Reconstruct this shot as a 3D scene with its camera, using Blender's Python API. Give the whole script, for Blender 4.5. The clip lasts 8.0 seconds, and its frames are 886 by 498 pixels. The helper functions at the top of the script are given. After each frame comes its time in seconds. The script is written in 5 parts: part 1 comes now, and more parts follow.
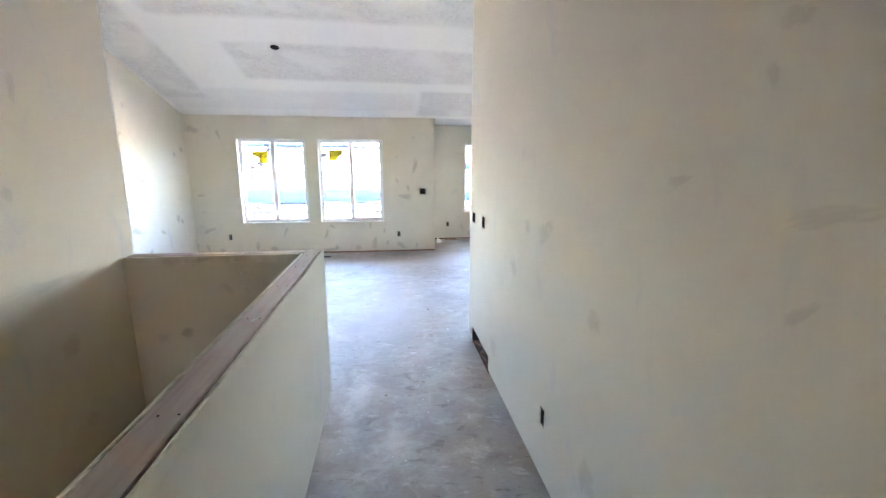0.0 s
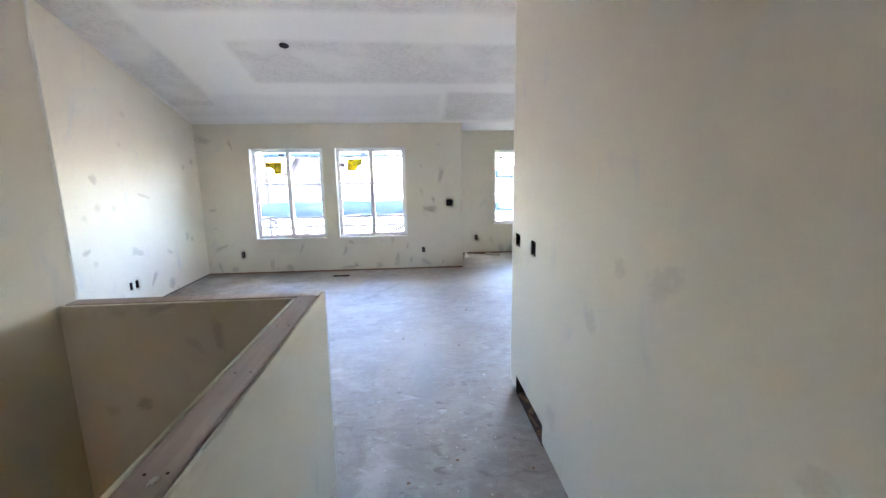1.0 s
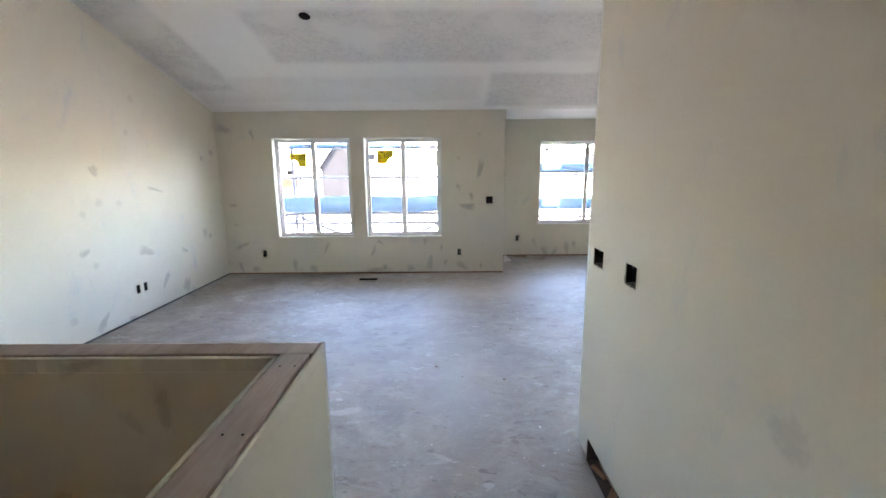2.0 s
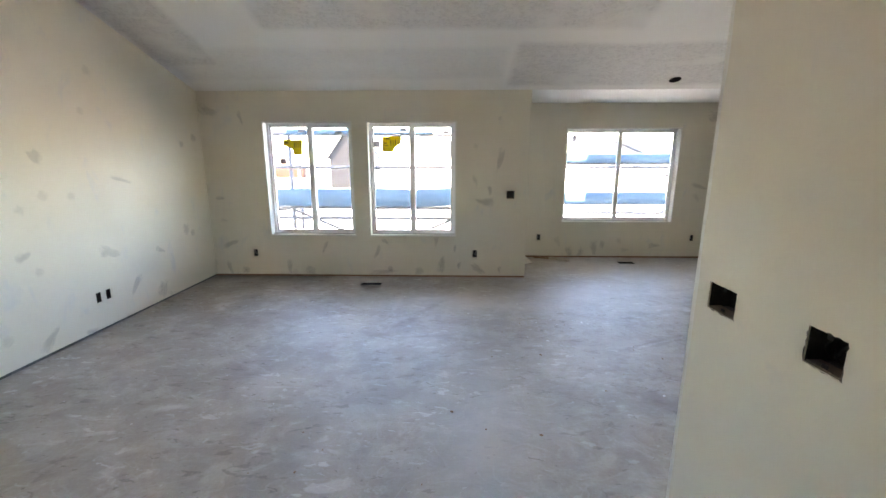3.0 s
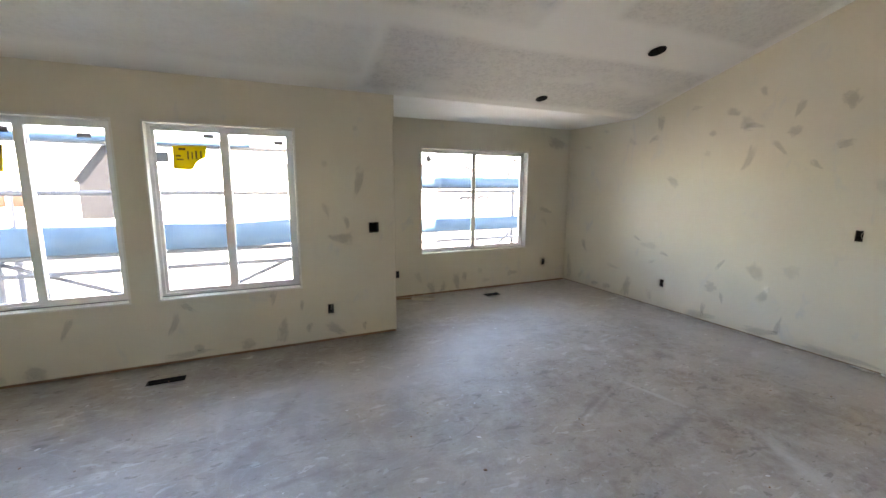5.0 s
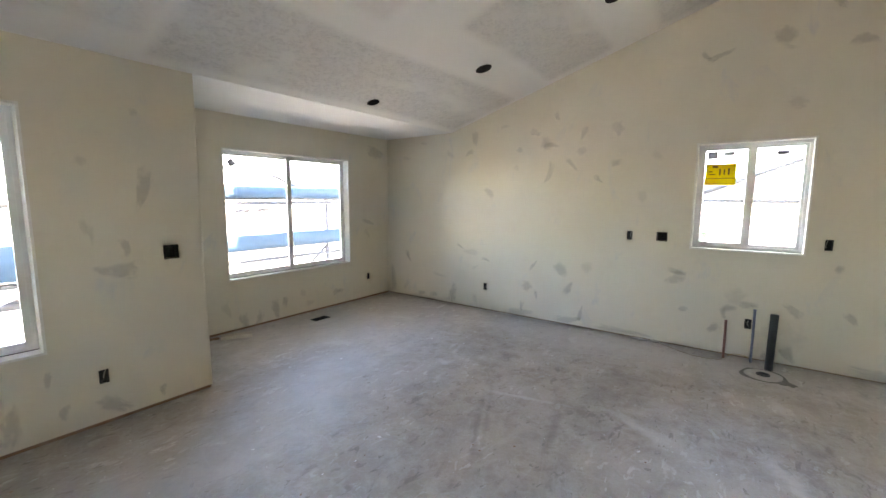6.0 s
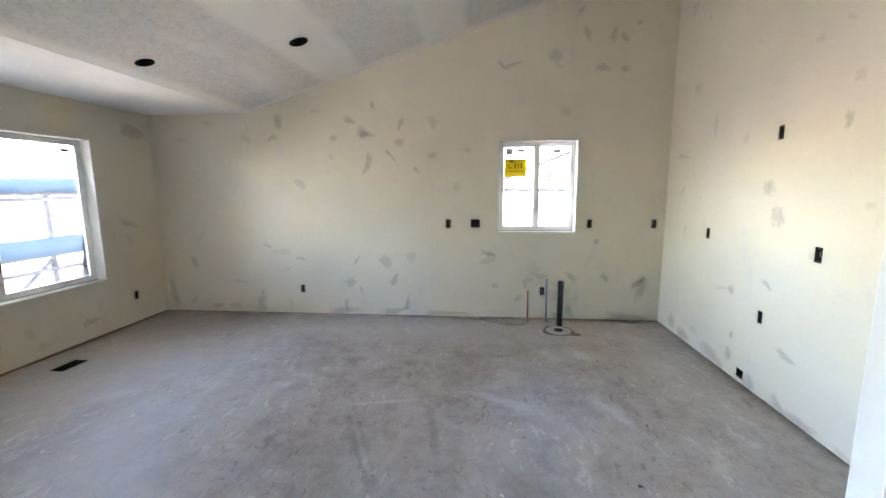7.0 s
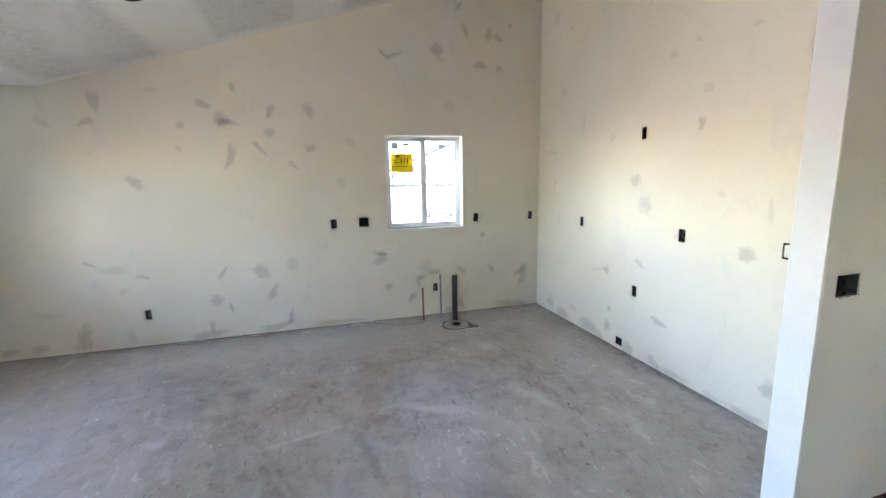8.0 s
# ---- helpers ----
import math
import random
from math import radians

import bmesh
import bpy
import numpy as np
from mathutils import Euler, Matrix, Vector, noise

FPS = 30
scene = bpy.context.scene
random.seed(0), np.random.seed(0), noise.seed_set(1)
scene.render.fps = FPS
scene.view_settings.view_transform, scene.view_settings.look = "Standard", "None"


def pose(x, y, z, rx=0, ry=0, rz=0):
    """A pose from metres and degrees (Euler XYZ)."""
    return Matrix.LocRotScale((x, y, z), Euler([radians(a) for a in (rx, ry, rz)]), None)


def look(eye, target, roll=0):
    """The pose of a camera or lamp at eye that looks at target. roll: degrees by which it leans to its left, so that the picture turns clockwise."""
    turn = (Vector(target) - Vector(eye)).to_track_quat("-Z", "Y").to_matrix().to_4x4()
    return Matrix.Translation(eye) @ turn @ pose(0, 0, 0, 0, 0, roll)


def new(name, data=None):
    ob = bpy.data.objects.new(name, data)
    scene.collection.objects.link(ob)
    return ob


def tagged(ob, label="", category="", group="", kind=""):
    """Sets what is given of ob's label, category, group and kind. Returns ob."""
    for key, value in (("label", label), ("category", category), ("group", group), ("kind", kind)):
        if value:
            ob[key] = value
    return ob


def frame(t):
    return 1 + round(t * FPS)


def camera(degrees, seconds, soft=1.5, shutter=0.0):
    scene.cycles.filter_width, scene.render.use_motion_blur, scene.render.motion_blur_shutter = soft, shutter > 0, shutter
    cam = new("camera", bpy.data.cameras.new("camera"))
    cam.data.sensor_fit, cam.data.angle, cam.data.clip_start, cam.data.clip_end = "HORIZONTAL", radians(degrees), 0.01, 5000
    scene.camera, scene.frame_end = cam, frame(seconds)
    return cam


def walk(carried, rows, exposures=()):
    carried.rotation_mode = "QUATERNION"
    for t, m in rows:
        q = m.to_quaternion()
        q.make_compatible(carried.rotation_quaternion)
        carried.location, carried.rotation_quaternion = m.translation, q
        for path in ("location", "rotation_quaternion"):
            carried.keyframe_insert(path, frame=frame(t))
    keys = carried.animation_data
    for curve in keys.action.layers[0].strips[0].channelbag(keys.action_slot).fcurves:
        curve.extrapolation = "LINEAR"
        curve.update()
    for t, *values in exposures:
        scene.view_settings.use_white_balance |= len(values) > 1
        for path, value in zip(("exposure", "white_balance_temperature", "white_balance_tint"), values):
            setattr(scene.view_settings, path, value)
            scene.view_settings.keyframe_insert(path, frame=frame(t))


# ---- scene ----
cam = camera(94.3, 8.0, 1.45)
PATH = [
    (0, (0.4, 0.299, 1.545), (0.656, 2.244, 1.153), 0.1),
    (0.5, (0.39, 0.669, 1.568), (0.701, 2.612, 1.211), -0.8),
    (1, (0.413, 1.022, 1.563), (0.553, 2.985, 1.208), -0.9),
    (1.5, (0.394, 1.372, 1.561), (0.428, 3.339, 1.199), -0.4),
    (1.7, (0.367, 1.525, 1.56), (0.385, 3.491, 1.192), -0.5),
    (2.8, (0.361, 2.351, 1.546), (0.286, 4.306, 1.128), -0.0),
    (3, (0.291, 2.509, 1.543), (0.239, 4.463, 1.121), 0.0),
    (3.5, (0.206, 2.87, 1.544), (0.301, 4.825, 1.132), 0.1),
    (4, (0.176, 3.198, 1.528), (0.371, 5.151, 1.143), 0.5),
    (4.2, (0.14, 3.344, 1.516), (0.385, 5.298, 1.166), 0.7),
    (5.3, (-0.117, 4.069, 1.526), (0.979, 5.715, 1.227), 0.1),
    (5.5, (-0.148, 4.213, 1.507), (1.113, 5.738, 1.216), 0.2),
    (6, (-0.195, 4.539, 1.499), (1.408, 5.71, 1.255), 0.3),
    (6.2, (-0.212, 4.668, 1.509), (1.513, 5.649, 1.259), 0.3),
    (6.5, (-0.231, 4.867, 1.522), (1.635, 5.533, 1.255), -0.1),
    (6.6, (-0.242, 4.934, 1.537), (1.658, 5.493, 1.258), -0.2),
    (6.7, (-0.236, 5.013, 1.546), (1.69, 5.457, 1.242), -0.1),
    (6.8, (-0.212, 5.057, 1.538), (1.729, 5.413, 1.256), -0.1),
    (7, (-0.163, 5.146, 1.522), (1.807, 5.326, 1.229), -0.3),
    (7.5, (-0.006, 5.417, 1.524), (1.964, 5.215, 1.244), -0.7),
    (8, (0.102, 5.605, 1.534), (1.999, 5.06, 1.21), -1.1),
]
walk(cam, [(t, look(eye, target, roll)) for t, eye, target, roll in PATH],
     [(0, 6.88, 6800, 20), (0.5, 6.54, 6800, 20), (1, 6.43, 6750, 20), (1.7, 6.16, 7000, 20), (2.8, 5.83, 7650, 18), (4, 5.74, 8050, 18), (5.5, 5.67, 8100, 18),
      (6.2, 5.90, 7850, 18), (7, 5.94, 7550, 19), (8, 5.95, 7250, 19)])

# ---- plan: x east, y north, storey floor at z = 0 ----
EAST, WEST, SOUTH, NORTH, ALCOVE = 4.515, -2.936, 3.142, 7.844, 9.055
HALL, HALL_END, HALL_BACK = 1.118, 3.88, -2.4      # hall wall face, its free end, the far end behind
PARTY = 0.118                                      # inner wall thickness
SHELL = 0.165                                      # outer wall thickness
STAIR_E, STAIR_W, STAIR_N = -0.028, -1.15, 2.985   # half wall's hall face, stair wall face, return's north face
CAP = 1.02                                         # half wall height
CORNER = 1.235                                     # alcove corner
EAVE, PITCH = 2.385, 0.31                          # vault: height at the north wall and rise per metre
YARD = -2.95                                       # ground outside


def vault(y):
    return EAVE + PITCH * max(0.0, NORTH - y)


# ---- world, sun ----
world = bpy.data.worlds.new("sky")
scene.world = world
world.use_nodes = True
wn = world.node_tree.nodes
sky = wn.new("ShaderNodeTexSky")
sky.sky_type, sky.sun_disc = "NISHITA", False
sky.sun_elevation, sky.sun_rotation = radians(33), radians(238)
sky.altitude, sky.dust_density, sky.ozone_density = 1200, 0.6, 1.5
wn["Background"].inputs["Strength"].default_value = 0.15
world.node_tree.links.new(sky.outputs[0], wn["Background"].inputs["Color"])

sun = new("sun", bpy.data.lights.new("sun", "SUN"))
sun.data.energy, sun.data.angle, sun.data.color = 4.5, radians(0.5), (1.0, 0.93, 0.82)
sun.matrix_world = look((-14.22, -8.89, 10.89), (0, 0, 0))


# ---- materials ----
def material(name):
    m = bpy.data.materials.new(name)
    m.use_nodes = True
    nt = m.node_tree
    return m, nt, nt.nodes["Principled BSDF"]


def node(nt, kind, **values):
    n = nt.nodes.new("ShaderNode" + kind)
    for key, value in values.items():
        n.inputs[key.replace("_", " ")].default_value = value
    return n


def place(nt, scale=(1, 1, 1), space="Object", turn=0.0):
    """World-size coordinates: the meshes of the setting are built in world metres."""
    c = nt.nodes.new("ShaderNodeTexCoord")
    m = nt.nodes.new("ShaderNodeMapping")
    m.inputs["Scale"].default_value = scale
    m.inputs["Rotation"].default_value = (0, 0, radians(turn))
    nt.links.new(c.outputs[space], m.inputs["Vector"])
    return m.outputs[0]


def grain(nt, vector, scale, detail=4, rough=0.6, warp=0.0):
    n = node(nt, "TexNoise", Scale=scale, Detail=detail, Roughness=rough, Distortion=warp)
    if vector is not None:
        nt.links.new(vector, n.inputs["Vector"])
    return n.outputs[0]


def ramp(nt, value, *stops):
    r = nt.nodes.new("ShaderNodeValToRGB")
    e = r.color_ramp.elements
    while len(e) < len(stops):
        e.new(0.5)
    for k, (at, colour) in zip(e, stops):
        k.position, k.color = at, (*colour, 1) if len(colour) == 3 else colour
    nt.links.new(value, r.inputs[0])
    return r.outputs[0]


def level(nt, value, low, high):
    """0 at low, 1 at high; a low above the high runs downwards."""
    if low > high:
        return ramp(nt, value, (high, (1, 1, 1)), (low, (0, 0, 0)))
    return ramp(nt, value, (low, (0, 0, 0)), (high, (1, 1, 1)))


def mix(nt, fac, a, b, kind="MIX"):
    m = nt.nodes.new("ShaderNodeMix")
    m.data_type, m.blend_type = "RGBA", kind
    for socket, v in ((m.inputs[0], fac), (m.inputs[6], a), (m.inputs[7], b)):
        if isinstance(v, (int, float)):
            socket.default_value = v
        elif isinstance(v, tuple):
            socket.default_value = (*v, 1)
        else:
            nt.links.new(v, socket)
    return m.outputs[2]


def bump(nt, bsdf, height, strength, distance=0.01):
    b = node(nt, "Bump", Strength=strength, Distance=distance)
    nt.links.new(height, b.inputs["Height"])
    nt.links.new(b.outputs[0], bsdf.inputs["Normal"])


def plain(name, colour, rough=0.6, metal=0.0, vary=0.12, scale=30, relief=0.15):
    m, nt, b = material(name)
    n = grain(nt, place(nt), scale)
    big = grain(nt, place(nt), scale / 9)
    dark = tuple(c * (1 - vary) for c in colour)
    light = tuple(min(1, c * (1 + vary)) for c in colour)
    col = ramp(nt, n, (0.3, dark), (0.7, light))
    col = mix(nt, level(nt, big, 0.45, 0.7), col, dark)
    nt.links.new(col, b.inputs["Base Color"])
    b.inputs["Roughness"].default_value, b.inputs["Metallic"].default_value = rough, metal
    if relief:
        bump(nt, b, n, relief, 0.004)
    return m


def drywall():
    m, nt, b = material("primed drywall")
    v = place(nt)
    cloud, fine = grain(nt, v, 0.9, 3), grain(nt, v, 140, 3)
    smear = grain(nt, place(nt, (1, 1, 0.55)), 4.5, 5, 0.6, 0.6)
    col = ramp(nt, cloud, (0.3, (0.650, 0.600, 0.485)), (0.7, (0.695, 0.646, 0.540)))
    col = mix(nt, level(nt, smear, 0.60, 0.76), col, (0.585, 0.568, 0.522))
    nt.links.new(col, b.inputs["Base Color"])
    b.inputs["Roughness"].default_value = 0.75
    bump(nt, b, fine, 0.12, 0.003)
    return m


# stippled mud panels between the taped joints: x0, x1, y0, y1 and how thick the coat is
MUD_PANELS = [(0.93, 4.45, 6.92, 7.78, 1.0), (-1.55, 2.05, 5.86, 6.70, 1.0), (2.6, 4.42, 5.72, 6.44, 0.9), (-2.95, -2.3, 4.6, 7.3, 1.0), (-2.9, 0.85, 6.98, 7.6, 0.45),
              (-2.1, 2.3, 4.55, 5.42, 1.0), (2.6, 4.42, 4.5, 5.32, 0.9), (-2.9, 1.0, 3.2, 4.25, 1.0), (1.3, 4.4, 3.3, 4.2, 0.9)]


def ceiling_mud(smooth=False):
    """Knock-down mud with smoother taped bands along the board joints."""
    m, nt, b = material("smooth ceiling mud" if smooth else "textured ceiling mud")
    v = place(nt)
    blotch = grain(nt, place(nt, (1, 1.2, 1)), 17, 4, 0.6, 0.9)
    fine = grain(nt, v, 46, 4, 0.6, 0.3)
    cloud = grain(nt, place(nt, (0.8, 1.2, 1)), 1.7, 3, 0.5, 0.3)
    if smooth:
        col = mix(nt, level(nt, cloud, 0.4, 0.65), (0.75, 0.75, 0.74), (0.71, 0.71, 0.70))
        nt.links.new(col, b.inputs["Base Color"])
        b.inputs["Roughness"].default_value = 0.8
        bump(nt, b, fine, 0.08, 0.003)
        return m
    shift = nt.nodes.new("ShaderNodeVectorMath")           # ragged panel edges
    shift.operation = "MULTIPLY_ADD"
    nt.links.new(node(nt, "TexNoise", Scale=2.2, Detail=4, Roughness=0.6).outputs[1], shift.inputs[0])
    shift.inputs[1].default_value = (0.32, 0.32, 0)
    nt.links.new(v, shift.inputs[2])
    band = None                                             # 1 where the stippled coat lies, 0 on the smooth taped joints
    for x0, x1, y0, y1, coat in MUD_PANELS:
        m2 = nt.nodes.new("ShaderNodeMapping")
        m2.vector_type = "TEXTURE"
        m2.inputs["Location"].default_value = ((x0 + x1) / 2 + 0.16, (y0 + y1) / 2 + 0.16, 0)
        m2.inputs["Scale"].default_value = ((x1 - x0) / 2, (y1 - y0) / 2, 1000)
        nt.links.new(shift.outputs[0], m2.inputs["Vector"])
        size = nt.nodes.new("ShaderNodeVectorMath")
        size.operation = "ABSOLUTE"
        nt.links.new(m2.outputs[0], size.inputs[0])
        sides = nt.nodes.new("ShaderNodeSeparateXYZ")
        nt.links.new(size.outputs[0], sides.inputs[0])
        inside = None
        for side, half in zip(sides.outputs[:2], ((x1 - x0) / 2, (y1 - y0) / 2)):
            f = nt.nodes.new("ShaderNodeMapRange")
            f.interpolation_type = "SMOOTHSTEP"
            nt.links.new(side, f.inputs[0])
            for k, val in zip(("From Min", "From Max", "To Min", "To Max"), (1 - 0.07 / half, 1 + 0.05 / half, 1.0, 0.0)):
                f.inputs[k].default_value = val
            inside = f.outputs[0] if inside is None else mix(nt, 1.0, inside, f.outputs[0], "MULTIPLY")
        inside = mix(nt, 1.0, inside, (coat, coat, coat), "MULTIPLY")
        band = inside if band is None else mix(nt, 1.0, band, inside, "LIGHTEN")
    rough_mud = mix(nt, level(nt, blotch, 0.40, 0.60), (0.53, 0.52, 0.50), (0.65, 0.64, 0.615))
    rough_mud = mix(nt, level(nt, fine, 0.35, 0.7), rough_mud, (0.65, 0.64, 0.615))
    rough_mud = mix(nt, level(nt, cloud, 0.52, 0.66), rough_mud, (0.70, 0.69, 0.66))
    col = mix(nt, band, (0.77, 0.76, 0.73), rough_mud)
    nt.links.new(col, b.inputs["Base Color"])
    b.inputs["Roughness"].default_value = 0.85
    h = mix(nt, band, (0.5, 0.5, 0.5), mix(nt, 0.5, blotch, fine))
    bump(nt, b, h, 0.22, 0.006)
    return m


# floor stains, x0 y0 x1 y1 and half width: pale compound smears, dark scuffs
SMEARS = [(2.74, 5.22, 2.50, 4.71, 0.05), (2.77, 4.34, 2.35, 4.13, 0.06), (2.79, 6.75, 2.74, 6.66, 0.035), (2.26, 3.52, 2.21, 3.49, 0.035), (2.51, 6.05, 2.62, 5.53, 0.02),
          (3.56, 8.04, 3.62, 7.84, 0.05), (-1.62, 4.81, -1.39, 4.83, 0.035), (-2.27, 6.67, -2.09, 6.53, 0.04), (2.43, 8.01, 2.59, 7.69, 0.09), (2.71, 6.67, 2.83, 6.62, 0.035),
          (0.35, 2.20, 0.45, 2.60, 0.12), (0.12, 2.60, 0.20, 3.30, 0.08), (-0.12, 6.95, 0.20, 7.00, 0.05), (3.68, 4.28, 3.42, 4.18, 0.04)]
SHEEN_AREAS = [(1.5, 8.15, 4.4, 8.15, 0.95), (1.0, 6.9, 2.6, 7.6, 0.45), (4.15, 3.6, 4.15, 7.6, 0.40), (2.6, 3.55, 4.0, 3.55, 0.25),
              (-0.6, 6.9, 1.4, 6.9, 0.40), (0.35, 3.7, 0.6, 5.6, 0.30)]   # window light and sheen painted as paler floor, mostly by the alcove
SCUFFS = [(-0.62, 6.08, -0.25, 5.88, 0.045), (-0.29, 5.90, 0.30, 5.97, 0.02), (-0.10, 6.40, 0.18, 6.94, 0.05), (1.64, 5.63, 2.70, 6.13, 0.022), (0.77, 5.76, 1.11, 5.66, 0.04),
          (2.51, 6.09, 1.68, 5.71, 0.022), (2.50, 5.48, 2.08, 5.39, 0.025), (-0.38, 5.98, -0.02, 6.45, 0.06), (3.21, 4.35, 2.87, 4.00, 0.06), (-2.20, 6.20, -1.15, 6.40, 0.20),
          (3.00, 6.45, 3.85, 6.95, 0.20), (-0.95, 5.55, -0.55, 5.45, 0.10), (2.60, 5.40, 3.50, 5.20, 0.22), (1.30, 5.05, 2.10, 4.75, 0.16), (3.20, 6.34, 3.25, 6.18, 0.10), (2.24, 6.00, 1.58, 5.64, 0.03), (2.56, 5.52, 1.86, 5.36, 0.03)]


def stain(nt, v, ragged, x0, y0, x1, y1, half, strength):
    """A soft ragged mark round a line on the floor."""
    m = nt.nodes.new("ShaderNodeMapping")
    m.vector_type = "TEXTURE"
    m.inputs["Location"].default_value = ((x0 + x1) / 2, (y0 + y1) / 2, 0)
    m.inputs["Rotation"].default_value = (0, 0, math.atan2(y1 - y0, x1 - x0))
    m.inputs["Scale"].default_value = (0.62 * math.hypot(x1 - x0, y1 - y0) + 0.02, half * 1.3, 1000)
    nt.links.new(v, m.inputs["Vector"])
    size = nt.nodes.new("ShaderNodeVectorMath")
    size.operation = "LENGTH"
    nt.links.new(m.outputs[0], size.inputs[0])
    edge = nt.nodes.new("ShaderNodeMath")
    edge.operation = "MULTIPLY_ADD"
    nt.links.new(ragged, edge.inputs[0])
    edge.inputs[1].default_value = 3.0
    nt.links.new(size.outputs["Value"], edge.inputs[2])
    f = nt.nodes.new("ShaderNodeMapRange")
    f.interpolation_type = "SMOOTHSTEP"
    nt.links.new(edge.outputs[0], f.inputs[0])
    for k, val in zip(("From Min", "From Max", "To Min", "To Max"), (1.3, 2.75, strength, 0.0)):
        f.inputs[k].default_value = val
    return f.outputs[0]


def screed():
    """Dusty grey gypsum underlayment: soft mottling, pale trowel arcs, brown scuffing that is heavier towards the
    kitchen, fine grit. The lighter east base and pale areas imitate window light.
    """
    m, nt, b = material("dusty gypsum underlayment")
    v = place(nt)
    cloud = grain(nt, v, 0.8, 3, 0.5, 0.3)
    mottle = grain(nt, place(nt, (1, 1.15, 1)), 3.4, 7, 0.66, 0.5)
    scuff = grain(nt, place(nt, (1.1, 0.95, 1)), 8.5, 8, 0.74, 0.5)
    sweep = grain(nt, place(nt, (0.9, 1.3, 1)), 2.2, 3, 0.45, 1.6)
    drag = grain(nt, place(nt, (0.55, 3.2, 1)), 5.0, 6, 0.62, 0.8)
    fine = grain(nt, v, 60, 5, 0.7, 0.3)
    broad = grain(nt, v, 1.6, 6, 0.65, 0.3)
    sep = nt.nodes.new("ShaderNodeSeparateXYZ")
    nt.links.new(v, sep.inputs[0])
    east = nt.nodes.new("ShaderNodeMapRange")              # kitchen side: more scuffed, with a lighter base that imitates its light
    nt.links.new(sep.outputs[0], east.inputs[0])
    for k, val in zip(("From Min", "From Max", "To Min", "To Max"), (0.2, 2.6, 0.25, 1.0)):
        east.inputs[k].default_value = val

    def times(a, c):
        q = nt.nodes.new("ShaderNodeMath")
        q.operation = "MULTIPLY"
        for socket, val in zip(q.inputs, (a, c)):
            if isinstance(val, (int, float)):
                socket.default_value = val
            else:
                nt.links.new(val, socket)
        return q.outputs[0]

    # base colour brightened eastwards to make up for weak light there
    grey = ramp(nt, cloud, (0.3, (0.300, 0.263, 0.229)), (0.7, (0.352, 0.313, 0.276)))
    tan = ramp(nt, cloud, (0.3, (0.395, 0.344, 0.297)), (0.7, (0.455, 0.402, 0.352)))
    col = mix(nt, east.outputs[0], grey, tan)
    col = mix(nt, times(level(nt, broad, 0.47, 0.60), 0.36), col, (0.50, 0.458, 0.415))
    col = mix(nt, times(level(nt, mottle, 0.50, 0.60), 0.42), col, (0.51, 0.468, 0.425))
    col = mix(nt, times(level(nt, mottle, 0.47, 0.37), 0.34), col, (0.28, 0.243, 0.212))
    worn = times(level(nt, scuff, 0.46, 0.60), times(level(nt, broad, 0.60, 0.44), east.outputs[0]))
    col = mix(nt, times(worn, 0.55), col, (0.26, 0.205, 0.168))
    arc = ramp(nt, sweep, (0.44, (0, 0, 0)), (0.475, (1, 1, 1)), (0.49, (0, 0, 0)), (0.60, (0, 0, 0)), (0.63, (0.8, 0.8, 0.8)), (0.64, (0, 0, 0)))
    col = mix(nt, times(arc, times(level(nt, scuff, 0.35, 0.6), 0.35)), col, (0.52, 0.49, 0.46))
    col = mix(nt, times(level(nt, drag, 0.60, 0.72), 0.22), col, (0.215, 0.185, 0.16))
    col = mix(nt, times(level(nt, drag, 0.40, 0.30), 0.18), col, (0.50, 0.47, 0.445))
    col = mix(nt, times(level(nt, scuff, 0.40, 0.30), 0.40), col, (0.51, 0.472, 0.432))
    littered, heel = level(nt, broad, 0.50, 0.60), level(nt, broad, 0.53, 0.43)   # scraped-off compound lies in places, heel marks in others
    for where, turn, size, low, high, strength, paint in ((littered, 20, 4.0, 0.585, 0.640, 0.50, (0.60, 0.572, 0.540)), (littered, -35, 8.0, 0.605, 0.640, 0.55, (0.66, 0.652, 0.620)),
                                                          (heel, 75, 6.5, 0.630, 0.665, 0.32, (0.60, 0.612, 0.580)), (heel, -12, 6.0, 0.590, 0.650, 0.50, (0.17, 0.147, 0.130)),
                                                          (1.0, 50, 11.0, 0.640, 0.680, 0.50, (0.16, 0.138, 0.120))):
        dab = grain(nt, place(nt, (1, 2.2, 1), turn=turn), size, 4, 0.55, 0.7)
        col = mix(nt, times(times(level(nt, dab, low, high), where), strength), col, paint)
    col = mix(nt, 1.0, col, mix(nt, level(nt, fine, 0.3, 0.7), (0.88, 0.875, 0.87), (1.0, 1.0, 1.0)), "MULTIPLY")
    ragged = grain(nt, v, 7, 6, 0.68, 0.3)
    # paler colour that stands in for window sheen on the floor
    for mark in SHEEN_AREAS:
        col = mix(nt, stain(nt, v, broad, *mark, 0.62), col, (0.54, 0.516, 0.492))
    for mark in SCUFFS:
        col = mix(nt, stain(nt, v, ragged, *mark, 0.40), col, (0.19, 0.158, 0.135))
    for mark in SMEARS:
        col = mix(nt, stain(nt, v, ragged, *mark, 0.65), col, (0.56, 0.54, 0.515))
    nt.links.new(col, b.inputs["Base Color"])
    nt.links.new(ramp(nt, mottle, (0.3, (0.50, 0.50, 0.50)), (0.7, (0.66, 0.66, 0.66))), b.inputs["Roughness"])
    b.inputs["Specular IOR Level"].default_value = 0.36
    bump(nt, b, mix(nt, 0.5, fine, scuff), 0.18, 0.004)
    return m


